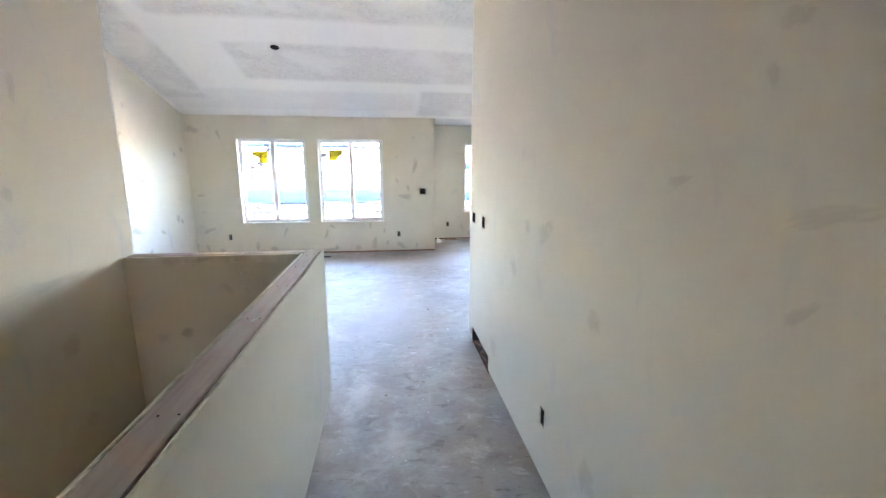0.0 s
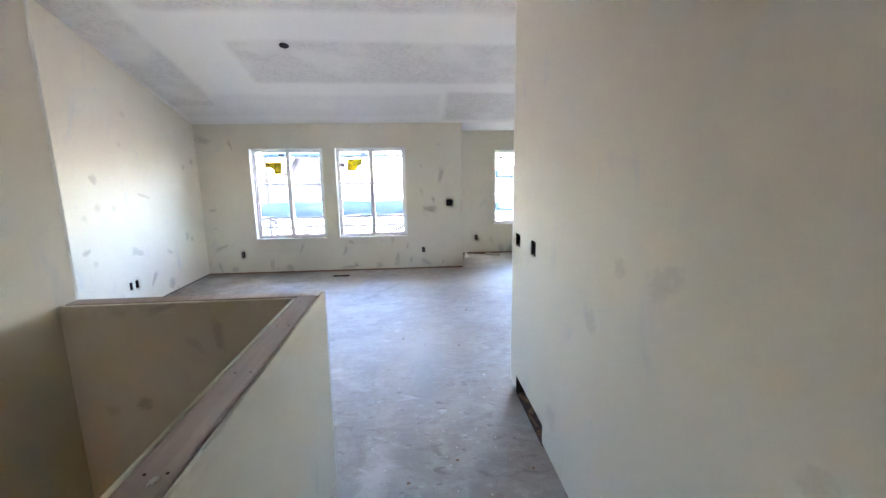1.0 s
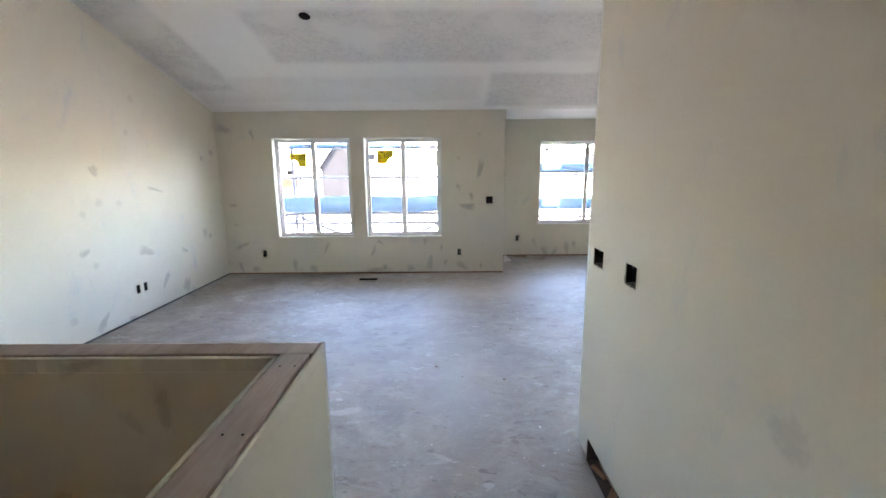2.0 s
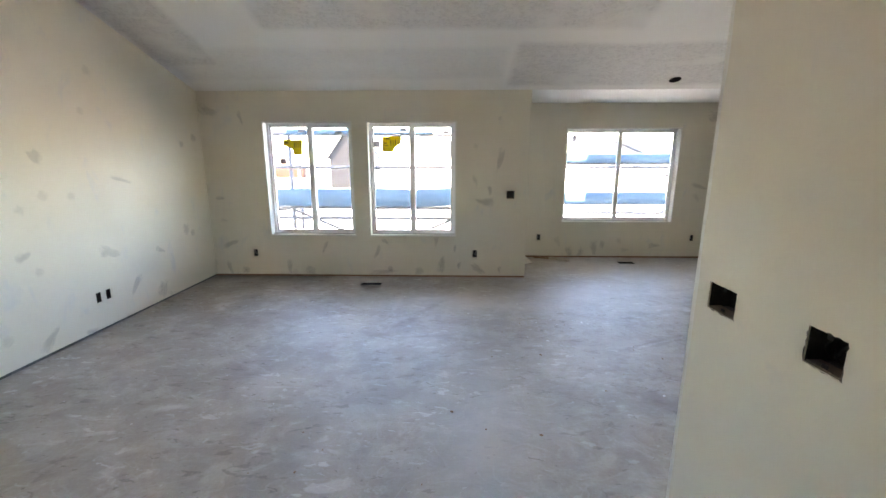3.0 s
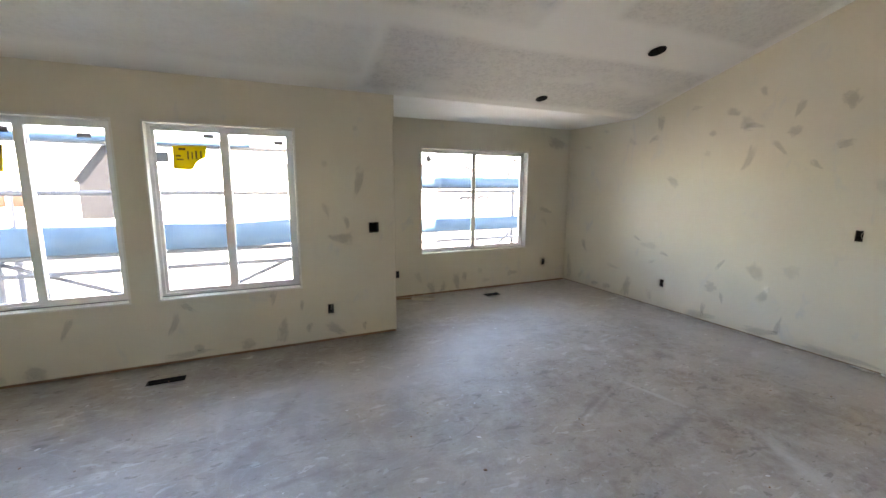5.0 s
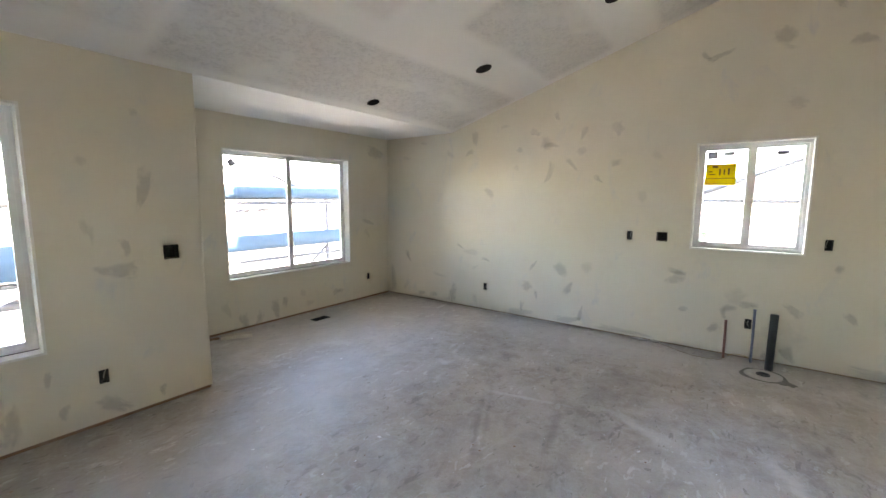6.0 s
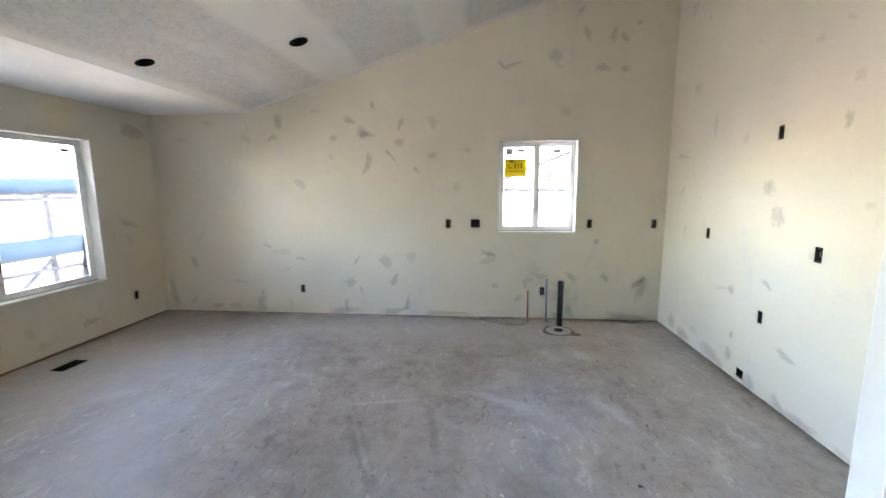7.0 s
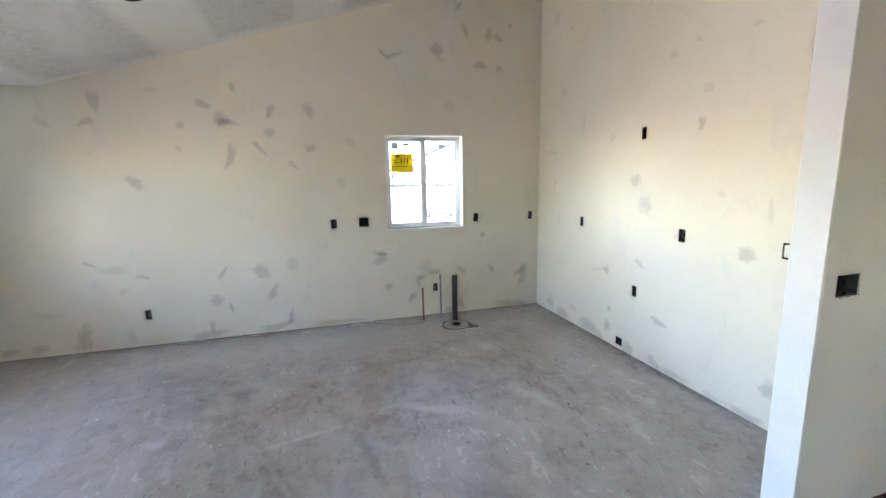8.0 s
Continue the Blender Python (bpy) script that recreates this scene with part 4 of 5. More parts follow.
curl = part("loose_cable", bent([(4.495, 4.57, 0.010), (4.44, 4.54, 0.055), (4.43, 4.48, 0.065), (4.45, 4.42, 0.050), (4.495, 4.41, 0.020)], 0.003), M_WIRE_Y)
tagged(curl, "thin yellow wire looped between two supply pipes", "cable")
lump = bmesh.new()
for y, wide, high in ((5.36, 0.09, 0.022), (5.20, 0.05, 0.03), (5.10, 0.04, 0.018), (6.35, 0.11, 0.016), (6.95, 0.14, 0.018), (7.90, 0.10, 0.016), (3.42, 0.08, 0.020)):
    q = bmesh.ops.create_icosphere(lump, subdivisions=2, radius=1)
    for v in q["verts"]:
        k = 1 + 0.5 * noise.noise(v.co * 1.6 + Vector((y, 0, 0)))
        v.co = Vector((EAST - 0.001 - 0.014 * k * abs(v.co.x), y + wide * k * v.co.y, max(0.0006, high * k * (0.45 + 0.55 * v.co.z))))
part("mud_ridge", lump, M_CHALK, wall_east, "pale mud squeezed out at the floor", True)

# ---- scraps on the floor ----
def offcut(length, wide, thick, m, label, mat=None):
    ob = part("wood_offcut", box((-length / 2, -wide / 2, 0), (length / 2, wide / 2, thick), 0.003), mat or M_SCRAP)
    ob.matrix_world = m
    return tagged(ob, label, "wood scrap")


offcut(0.30, 0.089, 0.036, pose(1.952, 8.850, 0.001, 0, 0, -30), "pale raw lumber offcut on the floor")
offcut(0.24, 0.04, 0.018, pose(1.70, 8.985, 0.001, 0, 0, -14), "narrow dark lumber strip on the floor", M_PLATE)
wedge = bmesh.new()
tri = [(0, 0, 0), (0.17, 0.02, 0), (0.02, 0.015, 0.12)]
front_v = [wedge.verts.new(p) for p in tri]
back_v = [wedge.verts.new((x, y + 0.0127, z)) for x, y, z in tri]
wedge.faces.new(front_v), wedge.faces.new(back_v[::-1])
for i in range(3):
    wedge.faces.new([front_v[i], front_v[(i + 1) % 3], back_v[(i + 1) % 3], back_v[i]])
scrap = part("drywall_scrap", wedge, M_BEAD)
scrap.matrix_world = pose(1.36, 8.60, 0.001, 8, 0, 25)
tagged(scrap, "white broken drywall scrap on the alcove floor", "drywall scrap")

rnd = random.Random(11)
bits = bmesh.new()
known = [(0.285, 4.811), (2.395, 4.066), (1.00, 5.60), (0.80, 4.6), (0.62, 3.05), (0.35, 2.9), (1.02, 2.95)]
for k in range(70):
    x, y = known[k] if k < len(known) else (rnd.uniform(-2.6, 4.3), rnd.uniform(3.95, 7.6))
    q = 0.008 if k < len(known) else rnd.uniform(0.002, 0.006)
    r = bmesh.ops.create_icosphere(bits, subdivisions=1, radius=1)
    turn = Matrix.Rotation(rnd.uniform(0, 6), 3, "Z")
    for v in r["verts"]:
        v.co = turn @ Vector((v.co.x * q * 1.6, v.co.y * q, v.co.z * q * 0.6)) + Vector((x, y, q * 0.5))
debris = tagged(part("floor_debris", bits, M_PLATE), "scattered small dark crumbs on the dusty floor", "debris", kind="stuff")
chips = bmesh.new()
for k in range(70):
    x, y, q = rnd.uniform(-2.6, 4.3), rnd.uniform(3.95, 8.6), 0.003 + 0.007 * rnd.random() ** 3
    if y > 7.7 and x < 1.4:
        continue
    r = bmesh.ops.create_icosphere(chips, subdivisions=1, radius=1)
    turn = Matrix.Rotation(rnd.uniform(0, 6), 3, "Z")
    for v in r["verts"]:
        v.co = turn @ Vector((v.co.x * q * 1.9, v.co.y * q, v.co.z * q * 0.25)) + Vector((x, y, q * 0.15))
for k in range(60):
    x, y, q = rnd.uniform(0.02, 1.05), 1.2 + 2.7 * rnd.random() ** 0.7, rnd.uniform(0.002, 0.005)
    r = bmesh.ops.create_icosphere(chips, subdivisions=1, radius=1)
    turn = Matrix.Rotation(rnd.uniform(0, 6), 3, "Z")
    for v in r["verts"]:
        v.co = turn @ Vector((v.co.x * q * 1.7, v.co.y * q, v.co.z * q * 0.25)) + Vector((x, y, q * 0.15))
tagged(part("mud_chips", chips, M_CHIP), "scattered white dried mud chips on the floor", "debris", kind="stuff")

# ---- scaffold outside ----
def coupler(p, r=0.045):
    bm = bmesh.new()
    bmesh.ops.create_icosphere(bm, subdivisions=2, radius=1)
    for v in bm.verts:
        v.co = Vector(p) + Vector((v.co.x * r, v.co.y * r, v.co.z * r * 1.3))
    return bm


def drape(a, c, z0, z1, seed, along="x", rise=0.0):
    """Blue sheeting rolled over a rail: a soft, slightly sagging strip with thickness."""
    bm = bmesh.new()
    n = 36
    rows = []
    for i in range(n + 1):
        f = i / n
        p = Vector(a).lerp(Vector(c), f)
        lift = 0.018 * noise.noise(Vector((f * 7, seed, 0))) + rise * max(0, f - 0.8) * 5
        low = 0.012 * noise.noise(Vector((f * 6, seed, 5)))
        out = 0.02 * noise.noise(Vector((f * 9, seed, 9)))
        prof = [(-0.05 + out, z0 + low), (-0.06 + out, (z0 + z1) / 2), (-0.035, z1 - 0.02 + lift), (0.0, z1 + lift), (0.04, z1 - 0.03 + lift), (0.05, (z0 + z1) / 2), (0.045, z0 + low)]
        rows.append([bm.verts.new((p.x, p.y + w, z) if along == "x" else (p.x + w, p.y, z)) for w, z in prof])
    for r, q in zip(rows, rows[1:]):
        for i in range(7):
            bm.faces.new([r[i], r[(i + 1) % 7], q[(i + 1) % 7], q[i]])
    bm.faces.new(rows[0]), bm.faces.new(rows[-1][::-1])
    return bm


def scaffold(posts, ledgers, braces, sheets, label):
    root = tagged(new("scaffold"), label, "scaffold")
    for x, y, top in posts:
        p = part("post", tube((x, y, YARD), (x, y, top), 0.030, 12), M_TUBE, root, "", True)
        for z in (0.61, 1.435, 2.0):
            if z < top:
                part("coupler", coupler((x, y, z)), M_TUBE, p)
    for a, c in ledgers:
        part("ledger", tube(a, c, 0.027, 10), M_TUBE, root, "", True)
    for a, c in braces:
        part("brace", tube(a, c, 0.025, 10), M_TUBE, root, "", True)
    for k, (a, c, z0, z1, along, rise) in enumerate(sheets):
        part("sheeting", drape(a, c, z0, z1, 3 + 2 * k, along, rise), M_TARP, root, "blue sheeting over the rail", True)
    return root


scaffold([(-5.0, 9.35, 3.6), (-2.40, 9.35, 2.05), (-2.56, 10.15, 1.6), (0.86, 9.35, 3.6)],
         [((-5.0, 9.33, z), (0.9, 9.33, z2)) for z, z2 in ((0.60, 0.59), (0.775, 0.765), (1.435, 1.425), (1.98, 1.93))],
         [((-2.40, 9.36, 0.73), (-0.9, 9.36, 0.10)), ((-2.42, 9.36, 0.76), (-3.9, 9.36, 0.55)), ((-0.9, 9.36, 0.08), (0.86, 9.36, 0.82))],
         [((-5.0, 9.33, 0), (0.95, 9.33, 0), 0.80, 1.085, "x", 0.03), ((-2.42, 9.33, 0), (-0.05, 9.33, 0), 1.955, 2.035, "x", -0.05)], "steel tube scaffold with blue sheeting outside the windows")
scaffold([(4.34, 10.33, 3.2), (1.5, 10.33, 3.2)],
         [((1.4, 10.30, z), (6.2, 10.30, z)) for z in (0.575, 0.75, 1.42, 1.485)] + [((4.34, 10.30, 1.86), (5.6, 10.30, 1.86))],
         [((2.41, 10.34, 1.81), (3.50, 10.34, 2.26)), ((2.50, 10.34, 2.18), (3.74, 10.34, 1.68)), ((3.60, 10.34, 0.10), (4.34, 10.34, 0.70))],
         [((1.3, 10.30, 0), (6.2, 10.30, 0), 0.755, 0.965, "x", 0.02), ((1.3, 10.30, 0), (6.2, 10.30, 0), 1.50, 1.675, "x", 0.0)],
         "steel tube scaffold with two blue sheeted rails outside the alcove")
scaffold([(5.9, 6.6, 3.2), (5.9, 2.2, 3.2)],
         [((5.9, 2.2, 1.475), (5.9, 6.6, 1.50)), ((5.9, 2.2, 0.55), (5.9, 6.6, 0.55))],
         [((5.93, 5.6, 1.34), (5.93, 3.0, 2.37))], [], "steel tube scaffold outside the kitchen window")


# ---- neighbourhood ----
def house(x, y, turn, wide, deep, high, mat, label, roof_mat=None, roof_h=2.4):
    """A plain two-storey gabled house: wall, roof, windows set in frames, a door. Its front faces local -y."""
    root = tagged(new("house"), label, "house", "houses across the site")
    root.matrix_world = pose(x, y, YARD, 0, 0, turn)
    bm = bmesh.new()
    w, d = wide / 2, deep / 2
    base = [(-w, -d), (w, -d), (w, d), (-w, d)]
    lo, hi = [bm.verts.new((a, c, 0)) for a, c in base], [bm.verts.new((a, c, high)) for a, c in base]
    ends = [bm.verts.new((-w, 0, high + roof_h)), bm.verts.new((w, 0, high + roof_h))]
    for i in (0, 2):
        bm.faces.new([lo[i], lo[(i + 1) % 4], hi[(i + 1) % 4], hi[i]])
    bm.faces.new([lo[1], lo[2], hi[2], ends[1], hi[1]])
    bm.faces.new([lo[3], lo[0], hi[0], ends[0], hi[3]])
    part("wall", bm, mat, root)
    bm = bmesh.new()
    for s in (-1, 1):
        o = 0.4
        z = high - o * roof_h / d
        top = [(-w - o, s * (d + o), z), (w + o, s * (d + o), z), (w + o, 0, high + roof_h), (-w - o, 0, high + roof_h)]
        a, c = [bm.verts.new(p) for p in top], [bm.verts.new((p[0], p[1], p[2] + 0.2)) for p in top]
        bm.faces.new(a), bm.faces.new(c[::-1])
        for i in range(4):
            bm.faces.new([a[i], a[(i + 1) % 4], c[(i + 1) % 4], c[i]])
    part("roof", bm, roof_mat or M_ROOF, root)
    for z in (1.1, high - 1.9):
        for k in range(3):
            cx = -w + wide * (k + 0.5) / 3
            win = part("window", slab("y", -d - 0.05, -d + 0.02, (cx - 0.7, cx + 0.7), (z, z + 1.3), [(cx - 0.62, cx + 0.62, z + 0.08, z + 1.22)]), M_VINYL, root, "white framed window")
            part("pane", box((cx - 0.61, -d - 0.01, z + 0.09), (cx + 0.61, -d + 0.005, z + 1.21)), M_PANE, win)
    part("door", box((-0.5 + wide / 6, -d - 0.04, 0), (0.45 + wide / 6, -d + 0.01, 2.1), 0.01), M_VINYL, root, "white front door")
    return root




def site_container(x, y, turn):
    """An orange steel storage container with ribbed sides and a pair of end doors."""
    root = tagged(new("storage_container"), "orange steel storage container on the pale ground", "container", "orange containers")
    root.matrix_world = pose(x, y, YARD, 0, 0, turn)
    part("body", box((-3.0, -1.2, 0.12), (3.0, 1.2, 2.7), 0.03), M_LUMBER, root)
    for k in range(13):
        part("rib", box((-2.9 + k * 0.475, -1.26, 0.2), (-2.75 + k * 0.475, -1.2, 2.6), 0.01), M_LUMBER, root)
    part("roof", box((-3.04, -1.24, 2.7), (3.04, 1.24, 2.8), 0.02), M_LUMBER, root)
    for sx in (-2.6, 2.6):
        part("skid", box((sx - 0.15, -1.1, 0), (sx + 0.15, 1.1, 0.12)), M_TUBE, root)
    return root


site_container(-48.2, 112.8, 0)
site_container(-41.6, 110.6, 0)
M_SLATE = plain("slate grey siding", (0.008, 0.008, 0.009), 0.8, 0, 0.15, 2)
house(-16.9, 76, 90, 10, 6.4, 5.2, M_SLATE, "distant slate grey house with a steep gable", None, 4.4)
house(6, 80, 0, 14, 10, 5.4, M_STUCCO, "distant pale two-storey house")
house(26, 76, 0, 12, 9, 5.4, M_STUCCO, "distant pale two-storey house")
house(46, 62, -30, 12, 9, 5.4, M_STUCCO, "distant pale two-storey house")
house(74, 26, -90, 13, 9, 5.2, M_STUCCO, "distant pale two-storey house")
house(76, 6, -90, 12, 9, 5.2, M_STUCCO, "distant pale two-storey house")
house(75, -14, -90, 13, 9, 5.2, M_STUCCO, "distant pale two-storey house")

bin_ = tagged(new("waste_container"), "grey steel waste container on the pale ground", "container")
bin_.matrix_world = pose(-2.4, 61, YARD, 0, 0, 3)
part("body", slab("z", 0.15, 1.9, (-2.4, 2.4), (-1.1, 1.1), [(-2.34, 2.34, -1.04, 1.04)]), M_GREY, bin_)
part("bottom", box((-2.34, -1.04, 0.15), (2.34, 1.04, 0.2)), M_GREY, bin_)
for k in range(7):
    part("rib", box((-2.3 + k * 0.74, -1.17, 0.15), (-2.2 + k * 0.74, -1.1, 1.85), 0.01), M_GREY, bin_)
for sx in (-1.9, 1.9):
    part("skid", box((sx - 0.1, -1.0, 0), (sx + 0.1, 1.0, 0.15)), M_TUBE, bin_)
M_GREEN = plain("green cover", (0.009, 0.022, 0.012), 0.6, 0, 0.15, 4)
crate = tagged(new("green_container"), "green covered container on the pale ground", "container")
crate.matrix_world = pose(49.4, 9.4, YARD, 0, 0, -50)
part("body", box((-1.7, -1.0, 0.12), (1.7, 1.0, 1.05), 0.05), M_GREEN, crate)
part("lid", box((-1.75, -1.05, 1.05), (1.75, 1.05, 1.2), 0.04), M_GREEN, crate)
for sx in (-1.4, 1.4):
    part("skid", box((sx - 0.1, -0.9, 0), (sx + 0.1, 0.9, 0.12)), M_TUBE, crate)

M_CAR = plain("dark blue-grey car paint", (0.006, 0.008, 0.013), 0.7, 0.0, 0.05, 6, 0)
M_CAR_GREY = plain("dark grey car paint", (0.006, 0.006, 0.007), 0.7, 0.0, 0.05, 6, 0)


def parked_car(x, y, turn, mat, label):
    """A saloon: body with a cabin, four wheels with rims, side windows and a windscreen."""
    car = tagged(new("car"), label, "car", "parked cars")
    car.matrix_world = pose(x, y, YARD, 0, 0, turn)
    bm = bmesh.new()
    outline = [(-2.2, 0.35), (2.2, 0.35), (2.25, 0.75), (1.35, 0.92), (0.75, 1.42), (-1.1, 1.45), (-1.95, 0.98), (-2.25, 0.85)]
    near, far = [bm.verts.new((a, -0.88, z)) for a, z in outline], [bm.verts.new((a, 0.88, z)) for a, z in outline]
    bm.faces.new(near), bm.faces.new(far[::-1])
    for i in range(8):
        bm.faces.new([near[i], near[(i + 1) % 8], far[(i + 1) % 8], far[i]])
    bmesh.ops.bevel(bm, geom=list(bm.edges), offset=0.05, segments=2, affect="EDGES")
    part("body", bm, mat, car)
    for s in (-1, 1):
        for a in (-1.4, 1.4):
            wheel = part("wheel", tube((a, s * 0.72, 0.33), (a, s * 0.91, 0.33), 0.33, 20), M_WIRE_K, car, "", True)
            part("rim", tube((a, s * 0.91, 0.33), (a, s * 0.925, 0.33), 0.2, 16), M_GREY, wheel)
        part("side_window", box((-1.05, s * 0.885 - 0.01, 0.98), (0.7, s * 0.885 + 0.01, 1.36), 0.01), M_PANE, car)
    part("windscreen", box((0.9, -0.75, 1.0), (1.15, 0.75, 1.3), 0.02), M_PANE, car)


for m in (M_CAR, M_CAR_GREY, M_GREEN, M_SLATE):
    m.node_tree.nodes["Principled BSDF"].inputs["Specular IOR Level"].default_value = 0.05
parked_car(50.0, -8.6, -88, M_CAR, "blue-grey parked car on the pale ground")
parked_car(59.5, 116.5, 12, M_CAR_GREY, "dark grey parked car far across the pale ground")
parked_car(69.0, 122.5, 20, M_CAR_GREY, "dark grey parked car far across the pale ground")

# ---- patched spots and trowel strokes ----
# each stroke: along the wall and height of its thick end, of its thin end, and width; below zero: a thin skim
MUD_EAST_HIGH = [(8.73, 2.10, 8.59, 2.08, -0.042), (8.37, 2.29, 8.28, 2.27, -0.032), (7.92, 2.13, 7.80, 2.06, -0.066), (7.47, 2.36, 7.46, 2.21, 0.073),
    (7.49, 2.13, 7.61, 2.07, 0.062), (7.07, 2.39, 6.97, 2.39, -0.044), (6.37, 2.48, 6.34, 2.40, 0.034), (6.68, 2.31, 6.56, 2.26, 0.068),
    (6.50, 2.21, 6.46, 2.08, 0.090), (6.48, 2.13, 6.33, 2.11, 0.040), (6.84, 2.10, 6.80, 2.08, 0.045), (6.87, 1.89, 6.84, 1.87, -0.041),
    (6.40, 1.91, 6.47, 1.70, 0.072), (7.18, 1.53, 7.31, 1.63, 0.081), (6.22, 1.95, 6.11, 1.83, 0.047), (6.02, 2.29, 6.07, 2.17, 0.066),
    (6.10, 2.04, 6.02, 2.03, 0.069)]
MUD_EAST_TOP = [(5.70, 2.30, 5.67, 2.19, 0.082), (5.73, 1.88, 5.64, 1.90, 0.052), (5.90, 1.75, 5.83, 1.69, 0.042), (4.97, 2.87, 4.90, 2.79, 0.035),
    (4.91, 2.79, 4.73, 2.85, 0.039), (4.41, 2.94, 4.32, 2.85, 0.096), (4.37, 2.81, 4.29, 2.78, -0.035), (4.14, 3.30, 4.09, 3.38, 0.053),
    (4.07, 3.17, 4.02, 3.04, 0.049), (3.80, 3.02, 3.76, 3.16, 0.088), (3.71, 3.09, 3.63, 3.03, 0.049), (3.94, 2.77, 3.80, 2.75, 0.070),
    (3.67, 2.76, 3.64, 2.73, 0.050), (4.29, 2.35, 4.19, 2.31, -0.072), (3.55, 3.20, 3.51, 3.19, 0.030), (5.43, 1.58, 5.40, 1.49, -0.060),
    (5.33, 1.97, 5.25, 1.91, -0.048)]
MUD_EAST_MID = [(8.67, 0.70, 8.59, 0.56, 0.067), (7.39, 0.78, 7.64, 0.78, -0.082), (7.73, 0.87, 7.63, 0.82, 0.030), (7.32, 0.71, 7.22, 0.68, 0.036),
    (7.48, 0.56, 7.39, 0.60, -0.034), (6.64, 0.63, 6.56, 0.74, 0.029), (6.30, 0.72, 6.19, 0.62, 0.092), (6.72, 0.43, 6.63, 0.40, 0.086),
    (6.56, 0.37, 6.54, 0.27, 0.035), (6.19, 0.39, 6.11, 0.53, 0.078), (6.00, 0.72, 5.89, 0.74, -0.086), (5.13, 0.80, 4.98, 0.76, 0.050),
    (4.99, 0.76, 5.13, 0.66, 0.095), (8.16, 0.42, 7.93, 0.39, -0.048), (5.00, 0.41, 4.94, 0.40, 0.039), (4.64, 0.47, 4.54, 0.48, 0.040), (4.51, 0.52, 4.38, 0.53, 0.045),
    (4.07, 0.47, 4.18, 0.57, 0.065), (4.67, 0.29, 4.74, 0.22, 0.060)]
MUD_EAST_BASE = [(4.17, 0.17, 4.08, 0.05, 0.09), (4.30, 0.06, 4.24, 0.05, 0.07), (8.93, 0.07, 8.96, 0.43, 0.078), (8.72, 0.12, 8.65, 0.21, -0.062), (8.44, 0.09, 8.30, 0.10, 0.060), (8.21, 0.09, 8.08, 0.12, 0.072),
    (7.84, 0.05, 7.77, 0.30, 0.118), (7.46, 0.20, 7.41, 0.06, -0.080), (6.74, 0.21, 6.74, 0.08, 0.047), (6.96, 0.04, 6.59, 0.09, 0.075),
    (6.31, 0.04, 6.00, 0.11, 0.090), (6.01, 0.10, 5.98, 0.26, 0.043), (4.35, 0.18, 4.05, 0.33, -0.234), (3.78, 0.55, 3.72, 0.47, 0.053),
    (3.46, 0.40, 3.32, 0.51, 0.045), (3.32, 0.52, 3.39, 0.25, 0.092), (3.88, 0.92, 3.84, 0.93, 0.040), (3.74, 0.01, 3.25, 0.00, 0.086),
    (5.76, 0.06, 5.26, 0.06, 0.059), (4.64, 0.46, 4.62, 0.37, 0.035), (4.57, 0.58, 4.52, 0.61, -0.110)]
MUD_SOUTH_HIGH = [(4.06, 2.46, 3.98, 2.38, -0.070), (3.67, 2.13, 3.67, 1.93, -0.047), (4.32, 1.83, 4.08, 1.80, -0.048), (3.27, 1.87, 3.20, 1.90, -0.052),
    (2.35, 1.92, 2.36, 1.83, 0.046), (2.92, 1.47, 2.94, 1.56, 0.082), (2.81, 1.25, 2.82, 1.38, 0.102), (2.18, 1.42, 2.13, 1.42, -0.030),
    (1.84, 1.26, 1.85, 1.40, -0.018), (4.15, 1.53, 4.18, 1.43, -0.057), (4.05, 1.16, 4.06, 1.03, -0.045), (2.05, 2.40, 2.00, 2.40, -0.024),
    (2.44, 2.45, 2.39, 2.42, -0.027), (2.64, 2.40, 2.59, 2.38, -0.034), (2.34, 2.11, 2.29, 2.10, -0.042), (4.26, 3.19, 4.13, 3.17, -0.103),
    (3.93, 3.01, 3.87, 2.98, -0.034)]
MUD_SOUTH_LOW = [(1.98, 1.09, 1.93, 1.02, 0.072), (3.25, 0.74, 3.23, 0.68, 0.055), (3.45, 0.67, 3.27, 0.71, -0.021), (2.89, 0.86, 2.79, 0.81, 0.030),
    (2.68, 0.42, 2.51, 0.40, 0.054), (3.19, 0.22, 3.21, 0.15, 0.063), (3.20, 0.34, 3.16, 0.36, 0.037), (3.79, 0.20, 3.68, 0.18, -0.060),
    (4.25, 0.17, 4.13, 0.10, 0.098), (2.98, 0.08, 2.87, 0.04, 0.102), (4.06, 0.03, 3.82, 0.03, 0.106), (3.60, 0.07, 3.25, 0.03, 0.121),
    (2.68, 0.09, 2.55, 0.03, 0.077), (2.55, 0.02, 2.29, 0.03, 0.054), (2.18, 0.02, 1.99, 0.04, -0.042), (1.98, 0.03, 1.76, 0.04, 0.048),
    (1.76, 0.28, 1.72, 0.26, 0.080), (2.48, 1.11, 2.51, 1.10, -0.026)]
